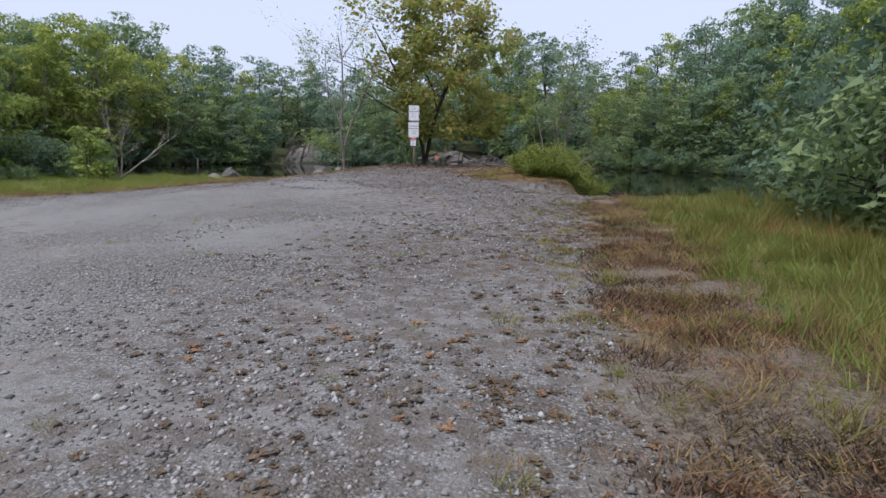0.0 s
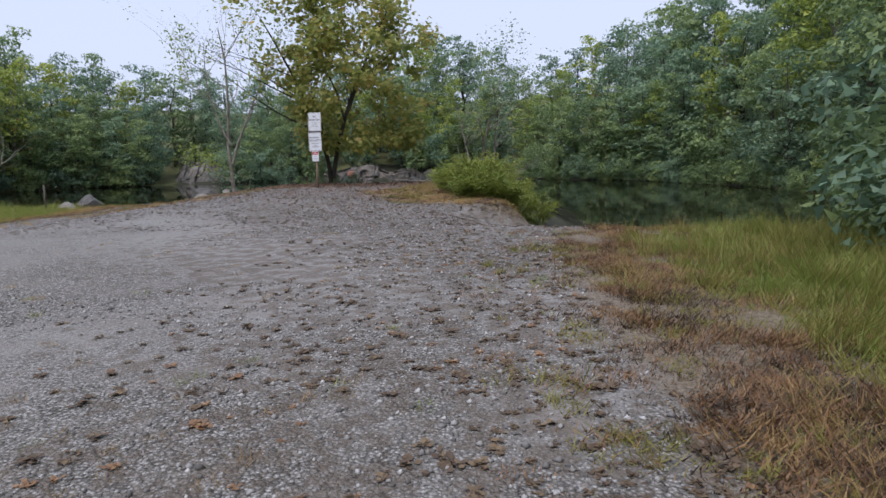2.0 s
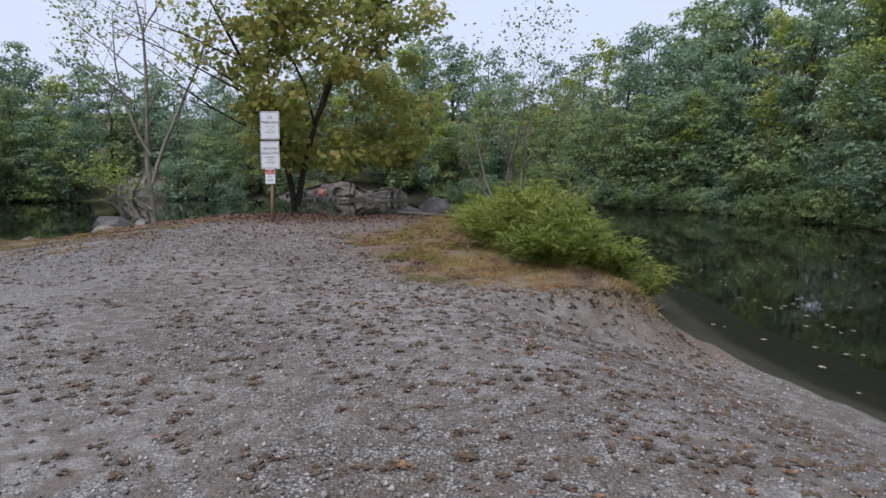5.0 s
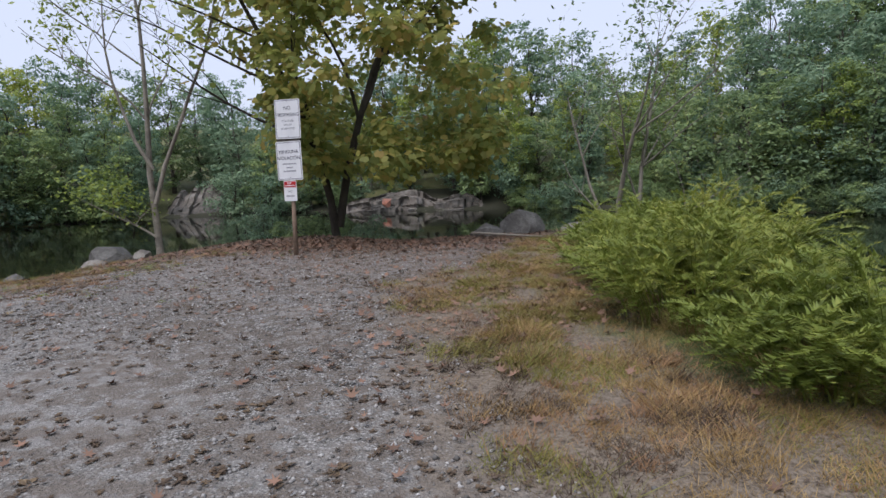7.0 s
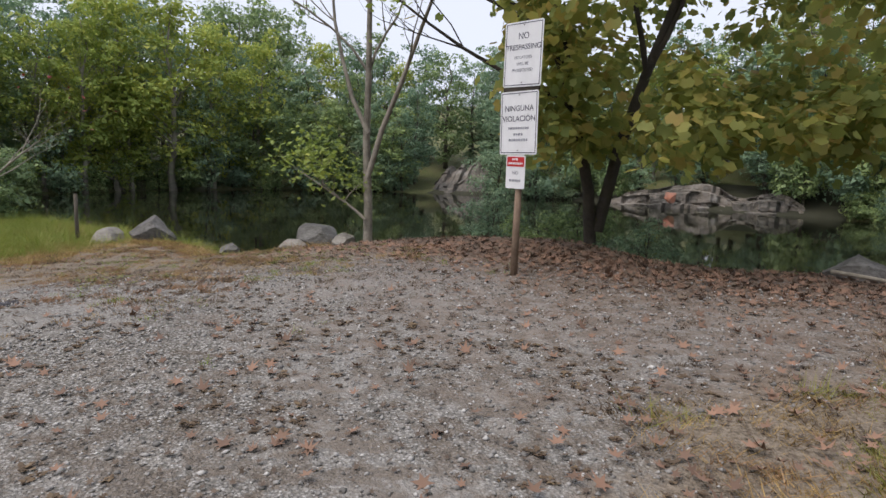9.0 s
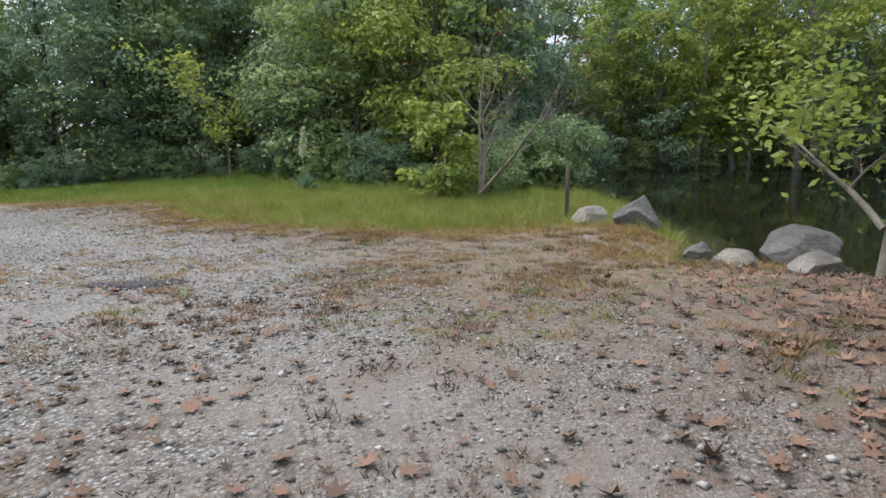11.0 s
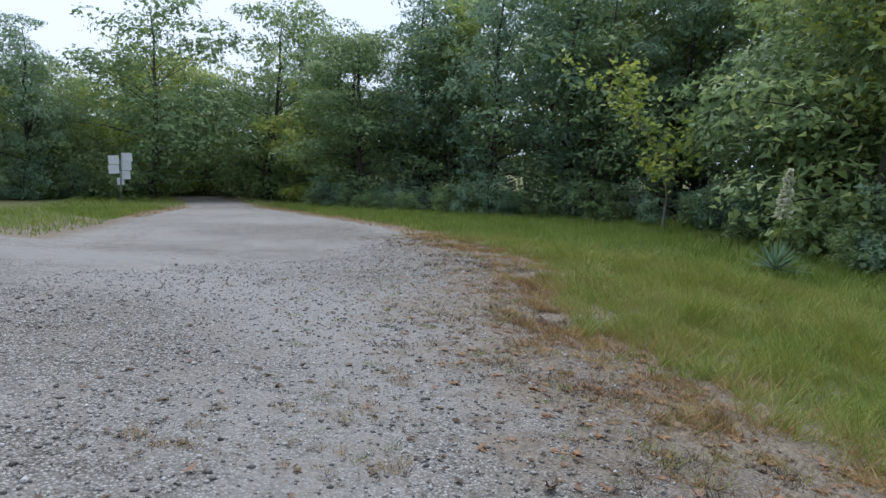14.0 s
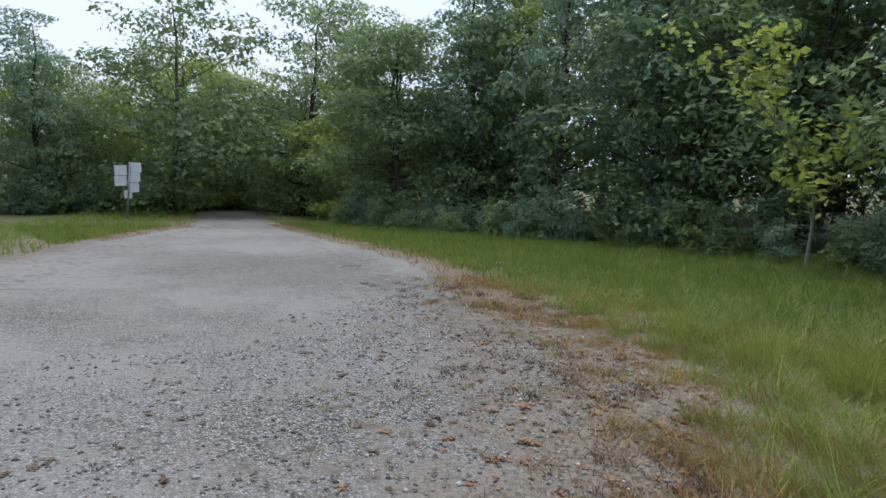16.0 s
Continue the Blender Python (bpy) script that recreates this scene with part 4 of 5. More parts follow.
def sign_plate(parent, name, w, h, at, tilt, lines, label, curl=0.004, frame_ink=True, bolts=True):
    plate = hang(name, panel_mesh(name, w, h, 0.003, M_PLATE, 0.0), parent, label)
    plate.matrix_basis = pose(*at, 0, tilt, 0)
    if frame_ink:
        b = hang("border", border_mesh(w - 0.03, h - 0.03, 0.007, M_INK), plate, "thin dark border line")
        b.matrix_basis = pose(0, -0.0035, 0)
    for words, size, z, mat in lines:
        if isinstance(words, str):
            ob = hang("lettering", text_mesh("lettering", words, size, mat), plate, "printed words " + words)
            ob.matrix_basis = pose(0, -0.003, z, 90, 0, 0)
        else:
            ob = hang("lettering", bar_mesh(words, size, mat), plate, "line of small print")
            ob.matrix_basis = pose(0, -0.0035, z)
    if bolts:
        for z in (h / 2 - 0.035, -h / 2 + 0.04):
            v, f = [], []
            tube(v, f, [(0, 0.002, z), (0, -0.006, z)], [0.008, 0.007], 8)
            hang("bolt", mesh_of("bolt", v, f, M_STEEL), plate, "small steel bolt head")
    return plate


def build_warning_sign():
    ob = thing("warning_sign", "white warning signs stacked on a weathered wooden post", "sign", (0.02, 0.01, ground_at(0, 0)), -14)
    v, f = [], []
    tube(v, f, [(-0.02, 0.03, -0.3), (-0.012, 0.03, 0.4), (0, 0.03, 0.9)], [0.042, 0.038, 0.034], 10)
    hang("post", mesh_of("post", v, f, M_WOOD, True), ob, "weathered brown wooden post")
    v, f = [], []
    tube(v, f, [(0, 0.03, 0.9), (0.01, 0.03, 1.2), (0.02, 0.03, 2.44)], [0.036, 0.035, 0.032], 10)
    hang("post_top", mesh_of("post_top", v, f, M_WHITEPAINT, True), ob, "upper post with worn white paint")
    v, f = [], []
    box(v, f, (-0.22, -0.004, 1.845), (0.23, 0.012, 1.885))
    hang("bracket", mesh_of("bracket", v, f, M_DARKBARK), ob, "dark cross bracket between the plates")
    sign_plate(ob, "upper_plate", 0.475, 0.615, (0.02, -0.01, 2.19), 1.0,
               [("NO", 0.085, 0.17, M_INK), ("TRESPASSING", 0.072, 0.065, M_INK), ("VIOLATORS", 0.042, -0.03, M_FADED), ("WILL BE", 0.042, -0.09, M_FADED), ("PROSECUTED", 0.042, -0.15, M_FADED)],
               "white plate with the words NO TRESPASSING")
    sign_plate(ob, "lower_plate", 0.475, 0.615, (0.0, -0.01, 1.535), -0.6,
               [("NINGUNA", 0.078, 0.14, M_INK), ("VIOLACI\u00d3N", 0.078, 0.04, M_INK), (0.26, 0.022, -0.05, M_FADED), (0.12, 0.022, -0.11, M_FADED), (0.24, 0.024, -0.165, M_FADED)],
               "white plate with the words NINGUNA VIOLACI\u00d3N")
    p = sign_plate(ob, "small_plate", 0.245, 0.33, (-0.015, -0.012, 1.055), 0.5,
                   [("NO", 0.05, -0.01, M_FADED), (0.15, 0.024, -0.085, M_FADED)], "small white plate with a red band", frame_ink=False, bolts=False)
    v, f = [], []
    box(v, f, (-0.11, -0.004, 0.055), (0.11, -0.0025, 0.15))
    hang("red_band", mesh_of("red_band", v, f, M_RED), p, "red band with white print")
    b = hang("lettering", bar_mesh(0.09, 0.02, M_PLATE), p, "line of white print")
    b.matrix_basis = pose(0, -0.0052, 0.125)
    b = hang("lettering", bar_mesh(0.18, 0.02, M_PLATE), p, "line of white print")
    b.matrix_basis = pose(0, -0.0052, 0.085)
    return ob


def build_notice_board(at, turn):
    ob = thing("notice_sign", "cluster of white notices on a leaning metal pole", "sign", (*at, ground_at(*at)), turn)
    v, f = [], []
    tube(v, f, [(0.05, 0.03, -0.3), (-0.06, 0.03, 2.35)], [0.035, 0.032], 10)
    hang("pole", mesh_of("pole", v, f, M_STEEL, True), ob)
    for z in (2.13, 1.72, 1.3):
        p = sign_plate(ob, "left_plate", 0.42, 0.4, (-0.27 + (2.13 - z) * 0.1, -0.02, z), 4, [(0.3, 0.03, 0.08, M_FADED), (0.22, 0.03, 0.0, M_FADED), (0.28, 0.03, -0.09, M_FADED)],
                       "square white notice", frame_ink=False)
    for z in (1.98, 1.55):
        p = sign_plate(ob, "right_plate", 0.45, 0.41, (0.29, 0.02, z), 4, [(0.3, 0.03, 0.08, M_FADED), (0.26, 0.03, -0.06, M_FADED)], "square white notice", frame_ink=False)
        p.rotation_euler.z = radians(14)
    sign_plate(ob, "bottom_plate", 0.3, 0.33, (0.02, -0.03, 1.0), 4, [(0.2, 0.03, 0.05, M_FADED), (0.16, 0.03, -0.05, M_FADED)], "small white notice", frame_ink=False)
    v, f = [], []
    box(v, f, (-0.09, -0.045, 1.3), (-0.0, -0.03, 2.2))
    hang("strap", mesh_of("strap", v, f, M_DARKBARK), ob, "dark backing strip")
    return ob


build_warning_sign()
build_notice_board((-15.7, -33.6), -28)


# ---- small plants and litter ----
def build_yucca(at):
    ob = thing("yucca_plant", "spiky blue-green yucca with a tall cream flower spike", "plant", (*at, ground_at(*at)))
    rng, rnd = np.random.default_rng(91), random.Random(91)
    verts, faces = [], []
    for _ in range(70):
        a, e = rnd.uniform(0, 6.28), rnd.uniform(0.15, 1.35)
        d = Vector((math.cos(a) * math.cos(e), math.sin(a) * math.cos(e), math.sin(e)))
        side = d.cross(Vector((0, 0, 1))).normalized() * 0.028
        length = rnd.uniform(0.45, 0.7)
        b = len(verts)
        for k, w in ((0.0, 0.7), (0.45, 1.0), (1.0, 0.02)):
            p = Vector((0, 0, 0.12)) + d * length * k - Vector((0, 0, 0.1 * k * k))
            verts += [p - side * w, p + Vector((0, 0, -0.012)) * w, p + side * w]
        for k in (0, 3):
            faces += [(b + k, b + k + 1, b + k + 4, b + k + 3), (b + k + 1, b + k + 2, b + k + 5, b + k + 4)]
    hang("blades", mesh_of("yucca_blades", verts, faces, M_DARKLEAF), ob, "stiff blue-green blades")
    v, f = [], []
    tube(v, f, [(0, 0, 0.1), (0.03, 0, 0.9), (0.05, 0.02, 1.75)], [0.02, 0.016, 0.008], 7)
    hang("stalk", mesh_of("yucca_stalk", v, f, M_FERN, True), ob)
    t = rng.uniform(0, 1, 620)
    c = np.stack([0.03 + 0.02 * t, 0.02 * t, 1.0 + 0.8 * t], 1)
    ang, rad = rng.uniform(0, 6.28, 620), rng.uniform(0.02, 0.13, 620) * (1.1 - 0.75 * t)
    c[:, 0] += np.cos(ang) * rad
    c[:, 1] += np.sin(ang) * rad
    hang("blossom", quads_mesh("yucca_blossom", leaf_pieces(rng, c, 0.07, 0.012, 0.7, 0.6), M_BLOSSOM), ob, "cream bell flowers")


build_yucca((-16.0, -5.65))


def build_fence_post(at):
    v, f = [], []
    g = ground_at(*at)
    tube(v, f, [(*at, g - 0.2), (at[0], at[1], g + 0.5), (at[0] + 0.02, at[1], g + 0.98)], [0.04, 0.038, 0.035], 8)
    return tagged(new("marker_post", mesh_of("marker_post", v, f, M_BARK, True)), "thin grey marker post in the grass", "post")


build_fence_post((-10.2, 0.75))
v, f = [], []
tube(v, f, [(2.75, 1.95, ground_at(2.75, 1.95) + 0.1), (3.3, 1.75, 0.08), (4.1, 1.45, 0.05)], [0.025, 0.022, 0.012], 6)
tagged(new("fallen_stick", mesh_of("fallen_stick", v, f, M_PALEBARK, True)), "thin pale stick lying by the boulders", "stick")


def scatter(rng, lo, hi, count, keep):
    """Random spots in a rectangle for which keep(x, y, lot, shore) holds."""
    x, y = rng.uniform(lo[0], hi[0], count), rng.uniform(lo[1], hi[1], count)
    ok = keep(x, y, signed_distance(x, y, LOT), signed_distance(x, y, SHORE))
    return x[ok], y[ok]


def patchy(x, y, scale, seed):
    return np.array([noise.noise((a * scale, b * scale, seed)) for a, b in zip(x, y)])


def blades(rng, x, y, height, width, lean):
    n = len(x)
    z = land(x, y) - 0.01
    a, b = rng.uniform(0, 6.28, n), 7.0 * patchy(x, y, 0.8, 57) + rng.uniform(-2.4, 2.4, n)
    h = height * rng.uniform(0.5, 1.25, n) * (0.85 + 0.9 * np.clip(patchy(x, y, 2.3, 31), -0.6, 0.6))
    w = width * rng.uniform(0.7, 1.3, n)
    l = h * lean * rng.uniform(0.2, 1.2, n)
    base = np.stack([x, y, z], 1)
    side = np.stack([np.cos(a) * w, np.sin(a) * w, np.zeros(n)], 1)
    tip = base + np.stack([np.cos(b) * l, np.sin(b) * l, h], 1)
    return np.stack([base - side, base + side, tip], 1)


def stuff(name, me, label, category):
    return tagged(new(name, me), label, category, kind="stuff")


def tuft_field(name, label, category, mat, seed, lo, hi, count, per, height, wide, lean, spread, keep):
    """Grass in tufts: blades that splay from a common root, each tuft with a height of its own."""
    r = np.random.default_rng(seed)
    x, y = scatter(r, lo, hi, count, lambda x, y, l, s: keep(x, y, l, s, r.uniform(0, 1, len(x))))
    n = len(x)
    tall = np.repeat(r.lognormal(0, 0.32, n), per)
    wide_of = np.repeat(r.uniform(0.5, 1.3, n), per)
    x = np.repeat(x, per) + r.normal(0, spread, n * per) * wide_of
    y = np.repeat(y, per) + r.normal(0, spread, n * per) * wide_of
    stuff(name, quads_mesh(name, blades(r, x, y, height * tall, wide, lean), mat, 3), label, category)


def rosettes(label, mat, seed, lo, hi, count, size, keep, leaves=15):
    """Low withered plants: small leaves that lie in a ring round a common root."""
    r = np.random.default_rng(seed)
    x, y = scatter(r, lo, hi, count, lambda x, y, l, s: keep(x, y, l, s, r.uniform(0, 1, len(x))))
    n = len(x)
    s = np.repeat(size * np.clip(r.lognormal(0, 0.4, n), 0.4, 1.7), leaves)
    a, rise = r.uniform(0, 6.28, n * leaves), r.uniform(0.02, 0.55, n * leaves)
    x, y = np.repeat(x, leaves) + r.normal(0, 0.35, n * leaves) * s, np.repeat(y, leaves) + r.normal(0, 0.35, n * leaves) * s
    base = np.stack([x, y, land(x, y) + 0.004], 1)
    d = np.stack([np.cos(a), np.sin(a), rise], 1) * (s * r.uniform(0.5, 1.1, n * leaves))[:, None]
    u = np.stack([-np.sin(a), np.cos(a), r.uniform(-0.3, 0.3, n * leaves)], 1) * (s * 0.33)[:, None]
    v = np.stack([base, base + d * 0.55 + u, base + d - np.array([0, 0, 0.3]) * s[:, None] * rise[:, None], base + d * 0.55 - u], 1)
    stuff("withered_weeds", quads_mesh("withered_weeds", v, mat), label, "weeds")


rng = np.random.default_rng(100)
# the strip to the east: yellow-green grass, then straw, then brown weeds towards the gravel
E0, E1 = (5.2, -27.5), (10.4, -11.2)
tuft_field("grass", "tall yellowing green grass beside the gravel", "grass", M_YELLOWGRASS, 101, E0, E1, 8000, 26, 0.13, 0.0042, 1.0, 0.055, lambda x, y, l, s, q: (l > 0.7 + 0.9 * q) & (s > 0.15))
tuft_field("grass", "fresh green grass among the yellow", "grass", M_GRASS, 102, E0, E1, 6000, 26, 0.15, 0.0042, 1.0, 0.055, lambda x, y, l, s, q: (l > 0.9 + 0.8 * q) & (s > 0.15) & (patchy(x, y, 0.7, 4) > -0.25))
tuft_field("dry_grass", "straw-coloured dry grass at the gravel's edge", "grass", M_DRYGRASS, 103, E0, E1, 6500, 24, 0.055, 0.0042, 1.5, 0.06, lambda x, y, l, s, q: (l > 0.05 + 0.6 * q) & (l < 1.0 + 1.3 * q) & (s > 0.2) & (patchy(x, y, 1.4, 3) > -0.25))
tuft_field("dry_weeds", "russet-brown dried weeds at the gravel's edge", "weeds", M_RUSSET, 104, E0, E1, 17000, 26, 0.045, 0.005, 1.5, 0.06, lambda x, y, l, s, q: (l > 0.6 * q) & (l < 0.8 + 1.0 * q) & (s > 0.2) & (patchy(x, y, 1.1, 9) > -0.2))
tuft_field("grass", "short yellow-green tufts at the gravel's edge", "grass", M_YELLOWGRASS, 162, E0, E1, 4200, 26, 0.06, 0.0036, 1.4, 0.045, lambda x, y, l, s, q: (l > 0.8 * q - 0.75) & (l < 0.9 + 0.5 * q) & (s > 0.2) & (patchy(x, y, 1.7, 19) > 0.0))
tuft_field("dry_weeds", "scattered brown tufts on the silt beside the grass", "weeds", M_RUSSET, 105, E0, E1, 3000, 24, 0.035, 0.004, 1.5, 0.05, lambda x, y, l, s, q: (l > 1.0 * q - 1.0) & (l < 0.7) & (s > 0.2))
tuft_field("dark_weeds", "dark withered weeds among the dry grass", "weeds", M_DARKWEED, 164, E0, E1, 17000, 26, 0.04, 0.0052, 1.5, 0.06, lambda x, y, l, s, q: (l > 0.7 * q - 0.2) & (l < 0.9 + 0.8 * q) & (s > 0.2))
tuft_field("dry_weeds", "russet seed heads standing in the green grass", "weeds", M_RUSSET, 165, E0, E1, 1500, 16, 0.2, 0.0028, 0.9, 0.05, lambda x, y, l, s, q: (l > 1.0) & (s > 0.2) & (patchy(x, y, 0.5, 66) > 0.05))
tuft_field("grass", "knee-high yellow-green grass before the trees", "grass", M_YELLOWGRASS, 168, E0, E1, 4200, 24, 0.27, 0.0042, 0.9, 0.06, lambda x, y, l, s, q: (l > 1.9 + 0.6 * q) & (s > 0.2) & (patchy(x, y, 0.6, 91) > -0.1))
tuft_field("orange_weeds", "orange-red withered weeds among the grass", "weeds", M_ORANGE, 169, (7.6, -18.4), (9.8, -15.6), 170, 18, 0.22, 0.004, 0.9, 0.06, lambda x, y, l, s, q: np.hypot((x - 8.6) / 0.7, (y + 17.1) / 1.1) < 0.4 + 0.6 * q)
# round the weed bushes
B0, B1 = (1.8, -8.4), (6.3, 1.6)
tuft_field("dry_grass", "straw-coloured dry grass round the weed bushes", "grass", M_DRYGRASS, 106, B0, B1, 4400, 30, 0.061, 0.0028, 1.7, 0.055, lambda x, y, l, s, q: (l > 0.45 * q - 0.25) & (s > 0.25) & (patchy(x, y, 1.5, 5) > -0.05 - 0.3 * ease(0.3, 1.0, l)))
tuft_field("dry_weeds", "russet dried weeds round the weed bushes", "weeds", M_RUSSET, 107, B0, B1, 2300, 32, 0.058, 0.003, 1.7, 0.055, lambda x, y, l, s, q: (l > 0.4 * q - 0.2) & (s > 0.25) & (patchy(x, y, 1.0, 25) > -0.05))
tuft_field("grass", "short green grass round the weed bushes", "grass", M_YELLOWGRASS, 108, B0, B1, 5600, 32, 0.061, 0.003, 1.7, 0.055, lambda x, y, l, s, q: (l > 0.4 * q - 0.2) & (s > 0.25) & (patchy(x, y, 1.0, 15) > -0.05))
tuft_field("dark_weeds", "dark withered weeds round the weed bushes", "weeds", M_DARKWEED, 154, B0, B1, 3600, 36, 0.043, 0.0034, 1.7, 0.055, lambda x, y, l, s, q: (l > 0.6 * q - 0.4) & (s > 0.25) & (patchy(x, y, 1.3, 35) > 0.0))
# the verge to the west, the track's verges
W0, W1 = (-15.5, -13.5), (-4, 2.2)
tuft_field("grass", "bright green grass verge beside the woods", "grass", M_GRASS, 109, W0, W1, 15000, 24, 0.17, 0.004, 1.2, 0.06, lambda x, y, l, s, q: (l > 0.15 + 0.7 * q) & (l < 6) & (s > 0.1))
tuft_field("grass", "pale yellow-green grass in the verge", "grass", M_YELLOWGRASS, 110, W0, W1, 10000, 24, 0.17, 0.0034, 1.3, 0.06, lambda x, y, l, s, q: (l > 0.5 * q) & (l < 5) & (s > 0.1) & (patchy(x, y, 0.8, 8) > 0.0))
tuft_field("dry_grass", "dry tan grass along the verge", "grass", M_DRYGRASS, 151, W0, W1, 14000, 26, 0.07, 0.0038, 1.3, 0.055, lambda x, y, l, s, q: (l > q - 0.8) & (l < 0.6 + 1.6 * q) & (s > 0.2) & (patchy(x, y, 1.2, 7) > -0.2))
tuft_field("dry_weeds", "russet dried weeds along the verge", "weeds", M_RUSSET, 152, W0, W1, 14000, 26, 0.05, 0.0042, 1.3, 0.055, lambda x, y, l, s, q: (l > 1.6 * q - 1.3) & (l < 0.1 + 0.9 * q) & (s > 0.2) & (patchy(x, y, 1.0, 17) > 0.0))
tuft_field("dark_weeds", "dark withered weeds along the verge", "weeds", M_DARKWEED, 153, W0, W1, 12000, 26, 0.045, 0.0038, 1.3, 0.055, lambda x, y, l, s, q: (l > 2.4 * q - 2.0) & (l < 0.5 * q) & (s > 0.2) & (patchy(x, y, 0.7, 27) > 0.0))
tuft_field("grass", "pale seeding strands standing over the verge", "grass", M_DRYGRASS, 160, W0, W1, 1500, 9, 0.3, 0.0022, 0.9, 0.05, lambda x, y, l, s, q: (l > 0.1 + 0.4 * q) & (l < 3) & (s > 0.2) & (patchy(x, y, 0.6, 71) > 0.0))
tuft_field("grass", "deep green rank grass in the verge", "grass", M_FERN, 161, W0, W1, 6000, 24, 0.24, 0.0044, 1.1, 0.07, lambda x, y, l, s, q: (l > 0.7 + 0.6 * q) & (l < 6) & (s > 0.1) & (patchy(x, y, 0.9, 72) > 0.05))
tuft_field("grass", "short yellow-green tufts creeping onto the gravel", "grass", M_YELLOWGRASS, 166, W0, W1, 9000, 24, 0.06, 0.003, 1.4, 0.05, lambda x, y, l, s, q: (l > 1.2 * q - 1.1) & (l < 0.5) & (s > 0.2) & (patchy(x, y, 1.3, 81) > -0.1))
rosettes("withered brown weeds along the verge", M_RUSSET, 167, W0, W1, 9000, 0.026, lambda x, y, l, s, q: (l > -1.8 * q) & (l < 0.5) & (s > 0.2))
x, y = scatter(rng, (-25, -28), (-11, 1), 170000, lambda x, y, l, s: (l > rng.uniform(0, 0.8, len(x))) & (l < 9) & (s > 0.1) & ((x < -15.4) | (y < -13.4)))
stuff("grass", quads_mesh("grass_far_west", blades(rng, x, y, 0.2, 0.009, 0.9), M_GRASS, 3), "green grass verge along the wood's edge", "grass")
x, y = scatter(rng, (-22, -40), (-2, -14), 30000, lambda x, y, l, s: (l > 0.1) & (l < 5))
stuff("grass", quads_mesh("grass_track", blades(rng, x, y, 0.22, 0.012, 0.8), M_GRASS, 3), "green grass verge beside the track", "grass")
x, y = scatter(rng, (-22, -28), (-12, -11), 40000, lambda x, y, l, s: (l > -0.5) & (l < 0.7))
stuff("dry_grass", quads_mesh("dry_far_west", blades(rng, x, y, 0.1, 0.006, 1.2), M_DRYGRASS, 3), "dry tan grass along the track's edge", "grass")


def tufts(count, lo, hi, per, height, mat, name, label, seed, keep, wide=0.0022, lean=1.1):
    r = np.random.default_rng(seed)
    x, y = scatter(r, lo, hi, count, keep)
    x, y = np.repeat(x, per) + r.normal(0, 0.028, len(x) * per), np.repeat(y, per) + r.normal(0, 0.028, len(y) * per)
    stuff(name, quads_mesh(name, blades(r, x, y, height, wide, lean), mat, 3), label, "weeds")


rosettes("small dark withered weeds dotted over the gravel", M_DARKWEED, 111, (1.4, -25), (7.0, -7.4), 7600, 0.023, lambda x, y, l, s, q: (l < 0.2) & (l > -3.6 * q) & (s > 0.2) & (patchy(x, y, 0.9, 42) > -0.35 + 0.3 * (y < -18)))
rosettes("small russet weeds dotted over the gravel", M_RUSSET, 163, (1.4, -25), (7.0, -7.4), 2000, 0.022, lambda x, y, l, s, q: (l < 0.2) & (l > -3.2 * q) & (s > 0.2) & (patchy(x, y, 0.9, 48) > -0.1))
rosettes("dark withered weeds among the gravel", M_DARKWEED, 114, (-3, -11.5), (6.8, -2), 5200, 0.021, lambda x, y, l, s, q: (l < 0) & (s > 0.3) & (patchy(x, y, 1.1, 43) > -0.1 - 0.3 * ease(1, 4, x)))
tufts(700, (0, -26), (6.4, -12), 26, 0.045, M_DRYGRASS, "dry_tufts", "dry tan weed tufts in the gravel", 112, lambda x, y, l, s: (l < 0) & (patchy(x, y, 0.8, 2) > 0.1))
tufts(260, (-1, -26), (6.4, -14), 28, 0.05, M_GRASS, "green_tufts", "small green weed tufts in the gravel", 113, lambda x, y, l, s: (l < 0) & (patchy(x, y, 0.7, 6) > 0.12))
tuft_field("dark_weed_tufts", "small dark withered weed tufts in the leaf-strewn gravel", "weeds", M_DARKWEED, 159, (-4, -2), (4, 1), 900, 26, 0.022, 0.0044, 1.3, 0.034, lambda x, y, l, s, q: (l < 0) & (s > 0.3))
SOIL0, SOIL1 = (-9.5, -3.2), (-1.2, 1.5)
tuft_field("dark_weed_tufts", "brown withered weeds on bare soil near the pond's edge", "weeds", M_DARKWEED, 155, SOIL0, SOIL1, 2200, 36, 0.024, 0.004, 1.4, 0.05, lambda x, y, l, s, q: (l < 0.3) & (s > 0.3) & (patchy(x, y, 0.8, 51) > 0.0))
tuft_field("dry_weeds", "russet dried weeds on bare soil near the pond's edge", "weeds", M_RUSSET, 156, SOIL0, SOIL1, 2200, 34, 0.028, 0.0036, 1.4, 0.05, lambda x, y, l, s, q: (l < 0.3) & (s > 0.3) & (patchy(x, y, 0.8, 51) > 0.05))
tuft_field("green_tufts", "small green weeds on bare soil near the pond's edge", "weeds", M_GRASS, 157, SOIL0, SOIL1, 700, 26, 0.035, 0.0036, 1.3, 0.045, lambda x, y, l, s, q: (l < 0.3) & (s > 0.3) & (patchy(x, y, 0.8, 61) > 0.05))
rosettes("small dark withered weeds among the lot's gravel", M_DARKWEED, 158, (-13, -12), (-2, -1), 2600, 0.02, lambda x, y, l, s, q: (l < 0) & (l > -4.0 * q))
tufts(1500, (-14, -12), (0, 0), 22, 0.04, M_DRYGRASS, "dry_tufts", "dry tan weed tufts at the lot's edge", 115, lambda x, y, l, s: (l < 0) & (l > -2.2 * rng.uniform(0, 1, len(x))))
